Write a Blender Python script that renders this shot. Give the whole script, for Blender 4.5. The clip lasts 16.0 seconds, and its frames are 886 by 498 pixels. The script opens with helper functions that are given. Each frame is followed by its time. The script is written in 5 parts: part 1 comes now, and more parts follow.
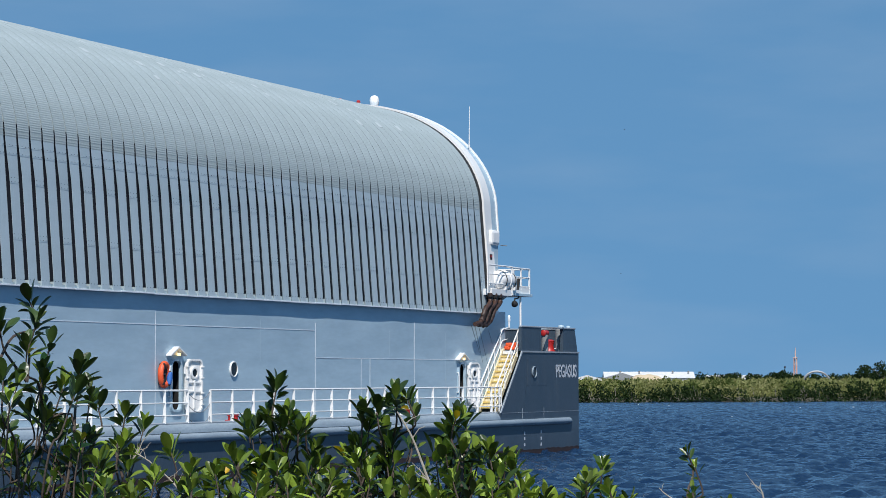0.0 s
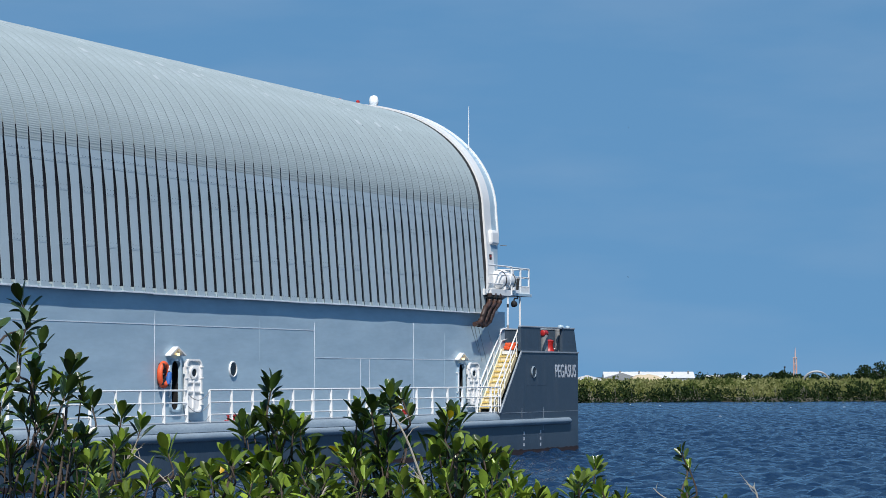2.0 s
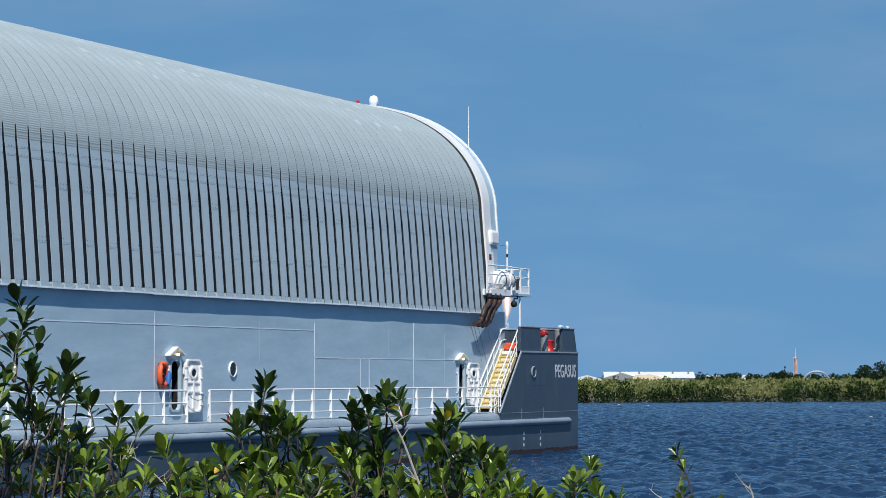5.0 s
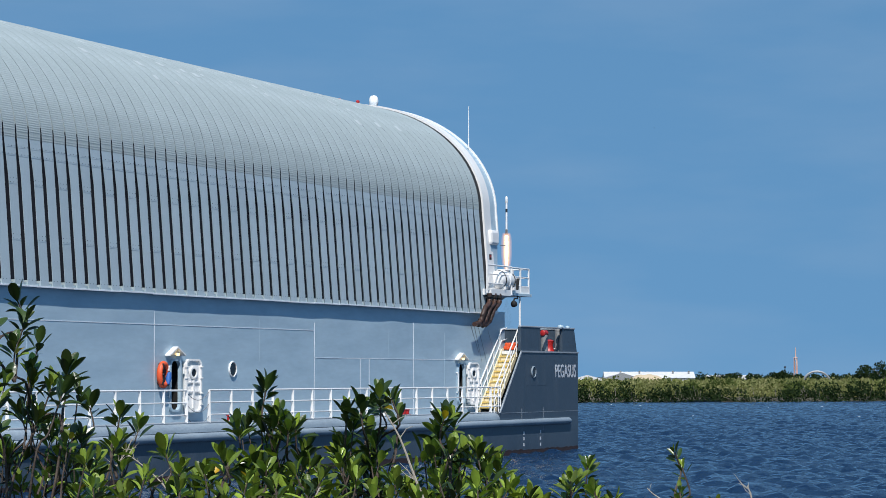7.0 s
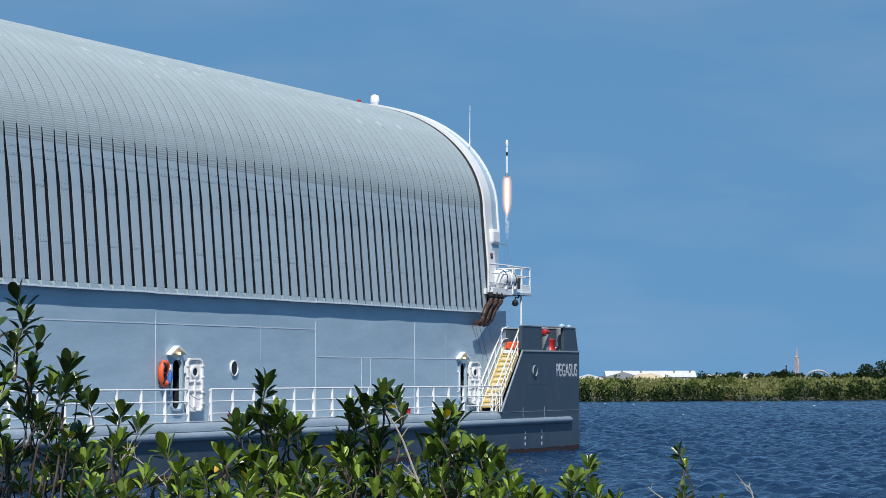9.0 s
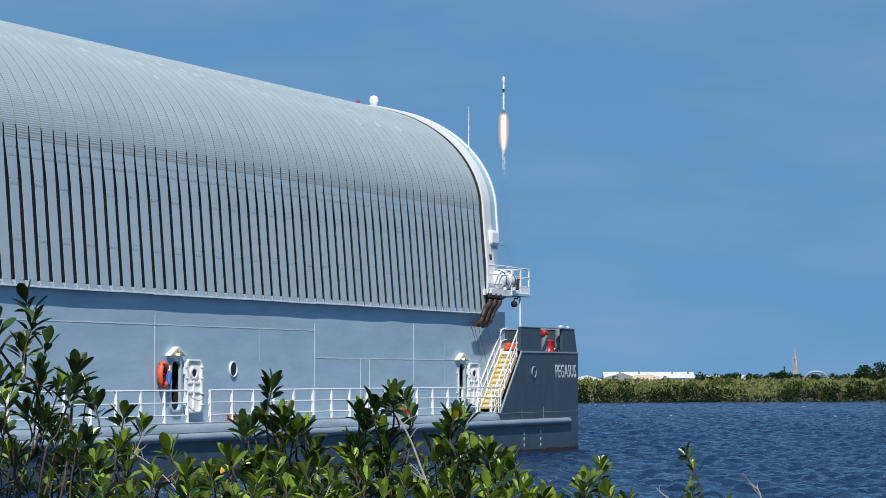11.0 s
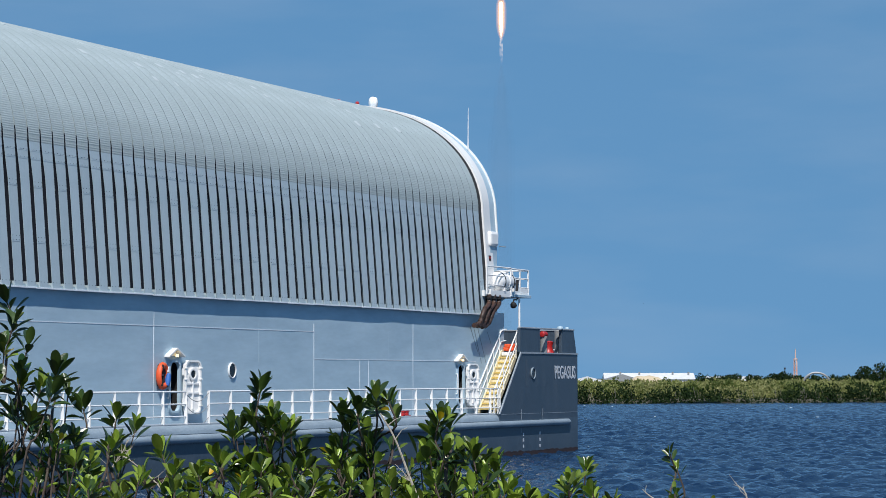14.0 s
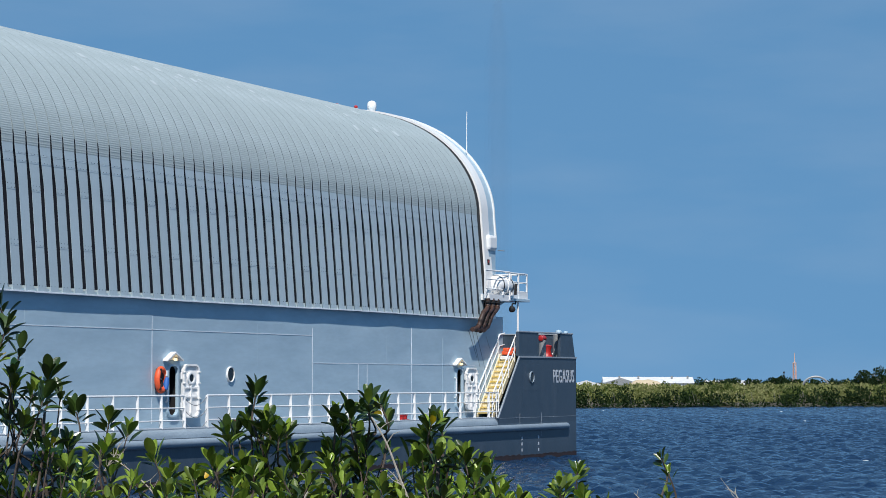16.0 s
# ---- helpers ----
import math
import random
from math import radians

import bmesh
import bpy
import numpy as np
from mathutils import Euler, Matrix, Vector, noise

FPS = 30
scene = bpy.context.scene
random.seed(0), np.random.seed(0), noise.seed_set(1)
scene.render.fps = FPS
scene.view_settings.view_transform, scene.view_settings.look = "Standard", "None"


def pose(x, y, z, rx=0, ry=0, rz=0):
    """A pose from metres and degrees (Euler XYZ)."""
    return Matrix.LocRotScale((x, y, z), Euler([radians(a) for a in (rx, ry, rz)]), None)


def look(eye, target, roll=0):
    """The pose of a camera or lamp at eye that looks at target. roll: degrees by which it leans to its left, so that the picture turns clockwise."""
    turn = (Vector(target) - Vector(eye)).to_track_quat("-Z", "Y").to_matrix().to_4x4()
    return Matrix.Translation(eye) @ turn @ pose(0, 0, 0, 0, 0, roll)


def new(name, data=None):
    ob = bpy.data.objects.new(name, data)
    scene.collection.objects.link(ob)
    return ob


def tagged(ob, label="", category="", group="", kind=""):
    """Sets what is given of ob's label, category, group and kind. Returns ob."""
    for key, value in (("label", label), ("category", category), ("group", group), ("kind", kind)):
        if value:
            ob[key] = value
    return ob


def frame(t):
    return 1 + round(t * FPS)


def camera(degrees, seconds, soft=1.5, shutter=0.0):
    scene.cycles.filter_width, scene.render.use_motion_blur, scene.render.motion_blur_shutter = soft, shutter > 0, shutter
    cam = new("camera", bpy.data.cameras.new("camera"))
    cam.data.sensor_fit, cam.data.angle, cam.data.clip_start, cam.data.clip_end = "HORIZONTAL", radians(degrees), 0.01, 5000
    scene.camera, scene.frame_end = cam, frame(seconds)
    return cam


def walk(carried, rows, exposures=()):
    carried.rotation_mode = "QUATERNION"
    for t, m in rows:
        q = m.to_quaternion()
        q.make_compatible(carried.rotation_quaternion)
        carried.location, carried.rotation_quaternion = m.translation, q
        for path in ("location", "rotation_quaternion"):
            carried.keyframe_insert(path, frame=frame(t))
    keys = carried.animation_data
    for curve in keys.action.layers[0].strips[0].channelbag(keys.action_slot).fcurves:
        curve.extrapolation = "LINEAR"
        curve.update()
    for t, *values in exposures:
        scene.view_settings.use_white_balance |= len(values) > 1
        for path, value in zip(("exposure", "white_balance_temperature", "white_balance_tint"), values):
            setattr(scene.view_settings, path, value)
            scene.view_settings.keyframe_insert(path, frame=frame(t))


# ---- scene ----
# World: x along the barge towards its stern corner, y across it, away from the bank, z up from the water.
EYE = Vector((-108.4, -39.89, 3.37))
HEAD = radians(23.253)
AHEAD = Vector((math.cos(HEAD), math.sin(HEAD), 0))
RIGHT = Vector((math.sin(HEAD), -math.cos(HEAD), 0))

cam = camera(19.766, 16.0, soft=0.85)
# seconds, turn to the left and tilt up in thousandths of a degree, sideways step in mm
SWAY = [(0, 0, 8, -0), (0.5, 4.5, -2.4, 0.3), (1, 2.2, -2.4, 4.2), (1.5, -0.9, 6.7, 10.5), (2, -2.2, 8, 21.1), (2.5, 10, 8, 31.4), (3, 4.6, 8, 38.2), (3.5, 4.7, 8, 38.4), (4, 4.3, 6.7, 37.6), (6.5, 2.8, 14.6, 38.8), (7, 8.1, 8, 44.9), (7.5, 20.8, 5.4, 44.4), (8, 28.6, -3.6, 46.6), (8.5, 30.5, -7.6, 41.7), (9, 36.2, -12.8, 44.3), (11.5, -13, 12.5, 4.3), (12, -10.9, 8, 8.4), (12.5, -2.2, 6.6, 21), (13, 3.4, 6.6, 36), (13.5, 12.9, 10.3, 54.3), (14, 5.5, 36.2, 60.6), (14.5, 0.3, 71, 75.4), (15, -11.5, 116.5, 81.8), (15.5, -11.4, 125, 90.7), (16, -13.1, 125, 87.5)]


def eye_pose(turn, tilt, step):
    p = EYE + RIGHT * step / 1000
    return pose(p.x, p.y, p.z, 92.8497 + tilt / 1000, 0, -66.747 + turn / 1000)


walk(cam, [(t, eye_pose(*r)) for t, *r in SWAY])

# ---- light ----
SUN_DIR = Vector((-0.56, -0.285, 0.78)).normalized()
world = bpy.data.worlds.new("sky")
scene.world = world
world.use_nodes = True
wn, wl = world.node_tree.nodes, world.node_tree.links
background = wn["Background"]
sky = wn.new("ShaderNodeTexSky")
sky.sky_type, sky.sun_disc = "NISHITA", False
sky.sun_elevation = math.asin(SUN_DIR.z)
sky.sun_rotation = math.atan2(SUN_DIR.x, SUN_DIR.y)
sky.altitude, sky.air_density, sky.dust_density, sky.ozone_density = 0, 1.0, 0.0, 3.0
# thin, barely visible streaks of high cloud
wtc, wmap = wn.new("ShaderNodeTexCoord"), wn.new("ShaderNodeMapping")
wmap.inputs["Scale"].default_value = (6, 6, 26)
wmap.inputs["Rotation"].default_value = (0.12, -0.1, 0.3)
cirrus = wn.new("ShaderNodeTexNoise")
cirrus.inputs["Scale"].default_value, cirrus.inputs["Detail"].default_value = 1.1, 6
cramp = wn.new("ShaderNodeMapRange")
cramp.inputs["From Min"].default_value, cramp.inputs["From Max"].default_value = 0.42, 0.8
cramp.inputs["To Max"].default_value = 0.22
cmix = wn.new("ShaderNodeMixRGB")
cmix.inputs["Color2"].default_value = (4.2, 5.2, 6.4, 1)
grade = wn.new("ShaderNodeHueSaturation")
grade.inputs["Hue"].default_value = 0.493
grade.inputs["Saturation"].default_value, grade.inputs["Value"].default_value = 1.2, 1.0
wl.new(wtc.outputs["Generated"], wmap.inputs["Vector"])
wl.new(wmap.outputs["Vector"], cirrus.inputs["Vector"])
wl.new(cirrus.outputs["Fac"], cramp.inputs["Value"])
wl.new(cramp.outputs["Result"], cmix.inputs["Fac"])
# the clear air keeps its blue down to the horizon
lift = wn.new("ShaderNodeMapping")
lift.inputs["Scale"].default_value, lift.inputs["Location"].default_value = (1, 1, 0.22), (0, 0, 0.252)
wl.new(wtc.outputs["Generated"], lift.inputs["Vector"])
wl.new(lift.outputs["Vector"], sky.inputs["Vector"])
wl.new(sky.outputs["Color"], grade.inputs["Color"])
wl.new(grade.outputs["Color"], cmix.inputs["Color1"])
wl.new(cmix.outputs["Color"], background.inputs["Color"])
background.inputs["Strength"].default_value = 0.1

sun = new("sun", bpy.data.lights.new("sun", "SUN"))
sun.data.energy, sun.data.angle, sun.data.color = 4.9, radians(0.53), (1.0, 0.965, 0.92)
sun.matrix_world = look(SUN_DIR * 50, (0, 0, 0))
scene.view_settings.exposure = 0.0


# ---- materials ----
def material(name, color, rough=0.5, metal=0.0, second=None, patch=1.5, mix=0.6, grain=40.0, grain_amount=0.12,
             bump=0.15, relief=60.0, each=0.0, stretch=(1, 1, 1), specular=0.5, translucent=0.0):
    """Principled paint, metal or leaf with broad patches, fine grain and relief, in metres of object space."""
    m = bpy.data.materials.new(name)
    m.use_nodes = True
    n, l = m.node_tree.nodes, m.node_tree.links
    b = n["Principled BSDF"]
    tc, mp = n.new("ShaderNodeTexCoord"), n.new("ShaderNodeMapping")
    mp.inputs["Scale"].default_value = stretch
    l.new(tc.outputs["Object"], mp.inputs["Vector"])
    big, fine = n.new("ShaderNodeTexNoise"), n.new("ShaderNodeTexNoise")
    big.inputs["Scale"].default_value, big.inputs["Detail"].default_value = 1 / patch, 5
    fine.inputs["Scale"].default_value, fine.inputs["Detail"].default_value = grain, 4
    for node in (big, fine):
        l.new(mp.outputs["Vector"], node.inputs["Vector"])
    ramp = n.new("ShaderNodeMapRange")
    ramp.inputs["From Min"].default_value, ramp.inputs["From Max"].default_value = 0.35, 0.72
    ramp.inputs["To Max"].default_value = mix
    l.new(big.outputs["Fac"], ramp.inputs["Value"])
    two = n.new("ShaderNodeMixRGB")
    two.inputs["Color1"].default_value = (*color, 1)
    two.inputs["Color2"].default_value = (*(second or [c * 0.82 for c in color]), 1)
    l.new(ramp.outputs["Result"], two.inputs["Fac"])
    hsv = n.new("ShaderNodeHueSaturation")
    l.new(two.outputs["Color"], hsv.inputs["Color"])
    value = n.new("ShaderNodeMapRange")
    value.inputs["From Min"].default_value, value.inputs["From Max"].default_value = 0.25, 0.75
    value.inputs["To Min"].default_value, value.inputs["To Max"].default_value = 1 - grain_amount, 1 + grain_amount
    l.new(fine.outputs["Fac"], value.inputs["Value"])
    if each:
        info, vary, times = n.new("ShaderNodeObjectInfo"), n.new("ShaderNodeMapRange"), n.new("ShaderNodeMath")
        vary.inputs["To Min"].default_value, vary.inputs["To Max"].default_value = 1 - each, 1 + each
        times.operation = "MULTIPLY"
        l.new(info.outputs["Random"], vary.inputs["Value"])
        l.new(vary.outputs["Result"], times.inputs[0])
        l.new(value.outputs["Result"], times.inputs[1])
        l.new(times.outputs[0], hsv.inputs["Value"])
    else:
        l.new(value.outputs["Result"], hsv.inputs["Value"])
    l.new(hsv.outputs["Color"], b.inputs["Base Color"])
    b.inputs["Metallic"].default_value = metal
    b.inputs["Specular IOR Level"].default_value = specular
    rr = n.new("ShaderNodeMapRange")
    rr.inputs["To Min"].default_value, rr.inputs["To Max"].default_value = max(0.03, rough - 0.1), min(1, rough + 0.12)
    l.new(big.outputs["Fac"], rr.inputs["Value"])
    l.new(rr.outputs["Result"], b.inputs["Roughness"])
    if bump:
        rel, bp = n.new("ShaderNodeTexNoise"), n.new("ShaderNodeBump")
        rel.inputs["Scale"].default_value, rel.inputs["Detail"].default_value = relief, 3
        bp.inputs["Strength"].default_value, bp.inputs["Distance"].default_value = bump, 0.01
        l.new(mp.outputs["Vector"], rel.inputs["Vector"])
        l.new(rel.outputs["Fac"], bp.inputs["Height"])
        l.new(bp.outputs["Normal"], b.inputs["Normal"])
    if translucent:
        tr, ms, out = n.new("ShaderNodeBsdfTranslucent"), n.new("ShaderNodeMixShader"), n["Material Output"]
        warm = n.new("ShaderNodeMixRGB")
        warm.blend_type = "MULTIPLY"
        warm.inputs["Fac"].default_value = 1
        warm.inputs["Color2"].default_value = (1.5, 1.7, 0.5, 1)
        l.new(hsv.outputs["Color"], warm.inputs["Color1"])
        l.new(warm.outputs["Color"], tr.inputs["Color"])
        ms.inputs["Fac"].default_value = translucent
        l.new(b.outputs["BSDF"], ms.inputs[1])
        l.new(tr.outputs["BSDF"], ms.inputs[2])
        l.new(ms.outputs["Shader"], out.inputs["Surface"])
    return m


def glow(name, color, strength, alpha=1.0, fade=None):
    """Burning gas: emission, partly clear."""
    m = bpy.data.materials.new(name)
    m.use_nodes = True
    n, l = m.node_tree.nodes, m.node_tree.links
    n.remove(n["Principled BSDF"])
    e, t, x = n.new("ShaderNodeEmission"), n.new("ShaderNodeBsdfTransparent"), n.new("ShaderNodeMixShader")
    e.inputs["Color"].default_value, e.inputs["Strength"].default_value = (*color, 1), strength
    x.inputs["Fac"].default_value = alpha
    l.new(t.outputs["BSDF"], x.inputs[1])
    l.new(e.outputs["Emission"], x.inputs[2])
    l.new(x.outputs["Shader"], n["Material Output"].inputs["Surface"])
    if fade:
        # wisps: holes of noise, thinning out downwards
        tc, no, mr, sep, mz, mu = (n.new("ShaderNode" + k) for k in ("TexCoord", "TexNoise", "MapRange", "SeparateXYZ", "MapRange", "Math"))
        no.inputs["Scale"].default_value, no.inputs["Detail"].default_value = 0.16, 5
        mr.inputs["From Min"].default_value, mr.inputs["From Max"].default_value = 0.42, 0.62
        mr.inputs["To Max"].default_value = alpha
        mz.inputs["From Min"].default_value, mz.inputs["From Max"].default_value = fade
        mu.operation = "MULTIPLY"
        l.new(tc.outputs["Object"], no.inputs["Vector"])
        l.new(no.outputs["Fac"], mr.inputs["Value"])
        l.new(tc.outputs["Object"], sep.inputs["Vector"])
        l.new(sep.outputs["Z"], mz.inputs["Value"])
        l.new(mr.outputs["Result"], mu.inputs[0])
        l.new(mz.outputs["Result"], mu.inputs[1])
        l.new(mu.outputs[0], x.inputs["Fac"])
    return m


M_WALL = material("pale grey-blue ship paint", (0.40, 0.525, 0.605), 0.38, second=(0.315, 0.43, 0.515), patch=1.0, mix=0.9, stretch=(0.35, 1, 1.6), grain=7, grain_amount=0.05, bump=0.2, relief=1.6)
M_SEAM = material("pale seam highlight and eaves lip paint", (0.72, 0.76, 0.80), 0.5, patch=0.5, grain=30)
M_HULL = material("dark slate hull paint", (0.038, 0.058, 0.082), 0.42, second=(0.06, 0.083, 0.11), patch=0.8, mix=0.9, stretch=(1.6, 1, 0.45), grain=14, grain_amount=0.2, bump=0.2, relief=2.0)
M_BOOT = material("dull red antifouling", (0.034, 0.016, 0.015), 0.7, second=(0.014, 0.011, 0.012), patch=0.8, grain=12, grain_amount=0.25)
M_DECK = material("grey deck paint", (0.30, 0.34, 0.38), 0.6, second=(0.24, 0.27, 0.30), patch=1.0)
M_GALV = material("galvanised roof sheet", (0.38, 0.465, 0.51), 0.6, metal=0.0, second=(0.335, 0.415, 0.46), patch=1.2, grain=18, grain_amount=0.05, each=0.05, bump=0.05)
M_ROOF = material("weathered galvanised roof sheet", (0.38, 0.44, 0.445), 0.62, second=(0.325, 0.38, 0.385), patch=0.9, mix=0.9, grain=14, grain_amount=0.09, each=0.035, bump=0.05)
M_WALL_ROW = material("slightly paler ship paint", (0.45, 0.565, 0.635), 0.45, second=(0.38, 0.495, 0.57), patch=0.8, mix=0.9)
M_SHADOW_PAINT = material("shadow-grey ship paint", (0.17, 0.21, 0.235), 0.6, second=(0.28, 0.34, 0.38), patch=0.5, mix=0.9)
# deep groove shade put into colour; the dark rivets share it
M_SHADE_RIVET = material("black groove shade and rivets", (0.007, 0.010, 0.018), 0.85, patch=0.6, specular=0.2)
M_PATCH = material("bright new roof sheet", (0.47, 0.52, 0.525), 0.6, patch=0.6)
M_CREAM = material("cream stair paint", (0.72, 0.66, 0.48), 0.5, second=(0.62, 0.50, 0.28), patch=0.4, mix=0.8)
M_WHITE = material("white enamel", (0.82, 0.81, 0.79), 0.35, second=(0.72, 0.715, 0.69), patch=0.9, grain=20, grain_amount=0.04, bump=0.05)
M_DARK = material("black rubber and shadowed iron", (0.012, 0.012, 0.013), 0.7)
M_RUST = material("rusty exhaust pipe", (0.075, 0.036, 0.024), 0.5, second=(0.016, 0.012, 0.010), patch=0.25, mix=0.9, grain=30, grain_amount=0.3, bump=0.4)
M_YELLOW = material("yellow tread paint", (0.62, 0.42, 0.08), 0.55, second=(0.66, 0.54, 0.26), patch=0.3, mix=0.8)
M_ORANGE = material("orange life-saving plastic", (0.75, 0.10, 0.025), 0.5, second=(0.55, 0.06, 0.02), patch=0.3)
M_RED = material("red enamel", (0.42, 0.02, 0.02), 0.4)
M_BLUE = material("blue line bag", (0.03, 0.14, 0.45), 0.6)
M_STEEL = material("weathered grey steel", (0.30, 0.31, 0.31), 0.55, metal=0.3, second=(0.2, 0.2, 0.2), patch=0.3)
M_LETTER = material("pale grey lettering paint", (0.55, 0.58, 0.62), 0.5)
M_GLASS = material("dark window glass", (0.01, 0.013, 0.017), 0.08, bump=0)
M_LAMP = glow("lit amber lamp", (1.0, 0.72, 0.3), 3.0)


# ---- mesh helpers ----
def part(name, bm, mat, parent=None, label=""):
    me = bpy.data.meshes.new(name)
    bmesh.ops.recalc_face_normals(bm, faces=bm.faces)
    bm.to_mesh(me)
    bm.free()
    me.materials.append(mat)
    ob = new(name, me)
    ob.parent = parent
    return tagged(ob, label)


def smooth(ob, angle=40):
    ob.data.shade_smooth()
    ob.data.set_sharp_from_angle(angle=radians(angle))
    return ob


def thing(name, label, category, at=(0, 0, 0), group="", kind=""):
    ob = tagged(new(name), label, category, group, kind)
    ob.location = at
    return ob


def box(x0, x1, y0, y1, z0, z1, bevel=0.0, bm=None):
    bm = bm or bmesh.new()
    r = bmesh.ops.create_cube(bm, size=1, matrix=Matrix.LocRotScale(((x0 + x1) / 2, (y0 + y1) / 2, (z0 + z1) / 2), None, (abs(x1 - x0), abs(y1 - y0), abs(z1 - z0))))
    if bevel:
        edges = list({e for v in r["verts"] for e in v.link_edges})
        bmesh.ops.bevel(bm, geom=edges, offset=bevel, segments=2, affect="EDGES", profile=0.5)
    return bm


def tube(points, radius, sides=8, bm=None, caps=True):
    """A round bar along points; radius one number or one per point."""
    bm = bm or bmesh.new()
    pts = [Vector(p) for p in points]
    radii = radius if isinstance(radius, (list, tuple)) else [radius] * len(pts)
    rings, side = [], None
    for i, p in enumerate(pts):
        d = (pts[min(i + 1, len(pts) - 1)] - pts[max(i - 1, 0)]).normalized()
        side = (d.cross(Vector((0, 0, 1)) if abs(d.z) < 0.9 else Vector((1, 0, 0))) if side is None else side - d * side.dot(d)).normalized()
        up = d.cross(side)
        rings.append([bm.verts.new(p + (side * math.cos(a) + up * math.sin(a)) * radii[i]) for a in (k * math.tau / sides for k in range(sides))])
    for a, b in zip(rings, rings[1:]):
        for k in range(sides):
            bm.faces.new((a[k], a[(k + 1) % sides], b[(k + 1) % sides], b[k]))
    if caps:
        bm.faces.new(rings[0])
        bm.faces.new(rings[-1])
    return bm


def curve_points(points, steps=6):
    """Catmull-Rom through points."""
    p = [Vector(q) for q in points]
    p = [2 * p[0] - p[1]] + p + [2 * p[-1] - p[-2]]
    out = []
    for a, b, c, d in zip(p, p[1:], p[2:], p[3:]):
        for i in range(steps):
            t = i / steps
            out.append(0.5 * (2 * b + (c - a) * t + (2 * a - 5 * b + 4 * c - d) * t * t + (3 * b - a - 3 * c + d) * t ** 3))
    return out + [p[-2]]


def prism(outline, axis, a, b, bm=None):
    """A polygon of two coordinates drawn out along an axis: 'x' takes (y, z), 'y' takes (x, z), 'z' takes (x, y)."""
    bm = bm or bmesh.new()
    put = {"x": lambda u, v, w: (w, u, v), "y": lambda u, v, w: (u, w, v), "z": lambda u, v, w: (u, v, w)}[axis]
    lo, hi = ([bm.verts.new(put(u, v, w)) for u, v in outline] for w in (a, b))
    bm.faces.new(lo)
    bm.faces.new(hi[::-1])
    for i in range(len(outline)):
        j = (i + 1) % len(outline)
        bm.faces.new((lo[i], lo[j], hi[j], hi[i]))
    return bm


def lathe(profile, sides=16, bm=None, at=(0, 0, 0)):
    """A turned form about the z axis through at, from (radius, z) pairs."""
    bm = bm or bmesh.new()
    c = Vector(at)
    rings = [[bm.verts.new(c + Vector((max(r, 1e-4) * math.cos(k * math.tau / sides), max(r, 1e-4) * math.sin(k * math.tau / sides), z))) for k in range(sides)] for r, z in profile]
    for a, b in zip(rings, rings[1:]):
        for k in range(sides):
            bm.faces.new((a[k], a[(k + 1) % sides], b[(k + 1) % sides], b[k]))
    bm.faces.new(rings[0])
    bm.faces.new(rings[-1])
    return bm


def turned(bm, m):
    bmesh.ops.transform(bm, matrix=m, verts=bm.verts)
    return bm


def grid_mesh(name, xs, ys, heights, mat, faces_smooth=True):
    """A sheet over the grid xs by ys."""
    nx, ny = len(xs), len(ys)
    gx, gy = np.meshgrid(xs, ys, indexing="ij")
    co = np.stack([gx, gy, heights], -1).reshape(-1, 3)
    i = (np.arange(nx - 1)[:, None] * ny + np.arange(ny - 1)[None]).reshape(-1)
    quads = np.stack([i, i + ny, i + ny + 1, i + 1], -1)
    me = bpy.data.meshes.new(name)
    me.from_pydata(co.tolist(), [], quads.tolist())
    if faces_smooth:
        me.shade_smooth()
    me.materials.append(mat)
    return new(name, me)


# ---- ground and water ----
M_EDGE = material("chalky grey edge paint", (0.28, 0.34, 0.39), 0.45, second=(0.19, 0.24, 0.285), patch=0.7, mix=0.8, stretch=(0.4, 1, 1), grain=16, grain_amount=0.12)
M_EARTH = material("damp dark mud and litter", (0.06, 0.05, 0.035), 0.9, second=(0.05, 0.055, 0.025), patch=3, mix=0.9, grain=6, grain_amount=0.3)


def water_material():
    m = bpy.data.materials.new("wind-ruffled brackish water")
    m.use_nodes = True
    n, l = m.node_tree.nodes, m.node_tree.links
    b = n["Principled BSDF"]
    b.inputs["Base Color"].default_value = (0.0065, 0.022, 0.057, 1)
    b.inputs["Roughness"].default_value = 0.04
    b.inputs["IOR"].default_value = 1.33
    tc = n.new("ShaderNodeTexCoord")
    last = None
    for scale, strength, dist, stretch in ((1.8, 1.0, 0.13, (1, 1.2, 1)), (5.0, 1.0, 0.08, (1, 1.1, 1)), (13.0, 1.0, 0.03, (1, 1.1, 1))):
        mp, no, bp = n.new("ShaderNodeMapping"), n.new("ShaderNodeTexNoise"), n.new("ShaderNodeBump")
        mp.inputs["Scale"].default_value = stretch
        no.inputs["Scale"].default_value, no.inputs["Detail"].default_value = scale, 3
        bp.inputs["Strength"].default_value, bp.inputs["Distance"].default_value = strength, dist
        l.new(tc.outputs["Object"], mp.inputs["Vector"])
        l.new(mp.outputs["Vector"], no.inputs["Vector"])
        l.new(no.outputs["Fac"], bp.inputs["Height"])
        if last:
            l.new(last.outputs["Normal"], bp.inputs["Normal"])
        last = bp
    l.new(last.outputs["Normal"], b.inputs["Normal"])
    return m


M_WATER = water_material()


def spread(near, far, first, growth):
    """Ever wider steps from near to far."""
    out, step = [near], first
    while out[-1] < far:
        out.append(out[-1] + step)
        step *= growth
    return out


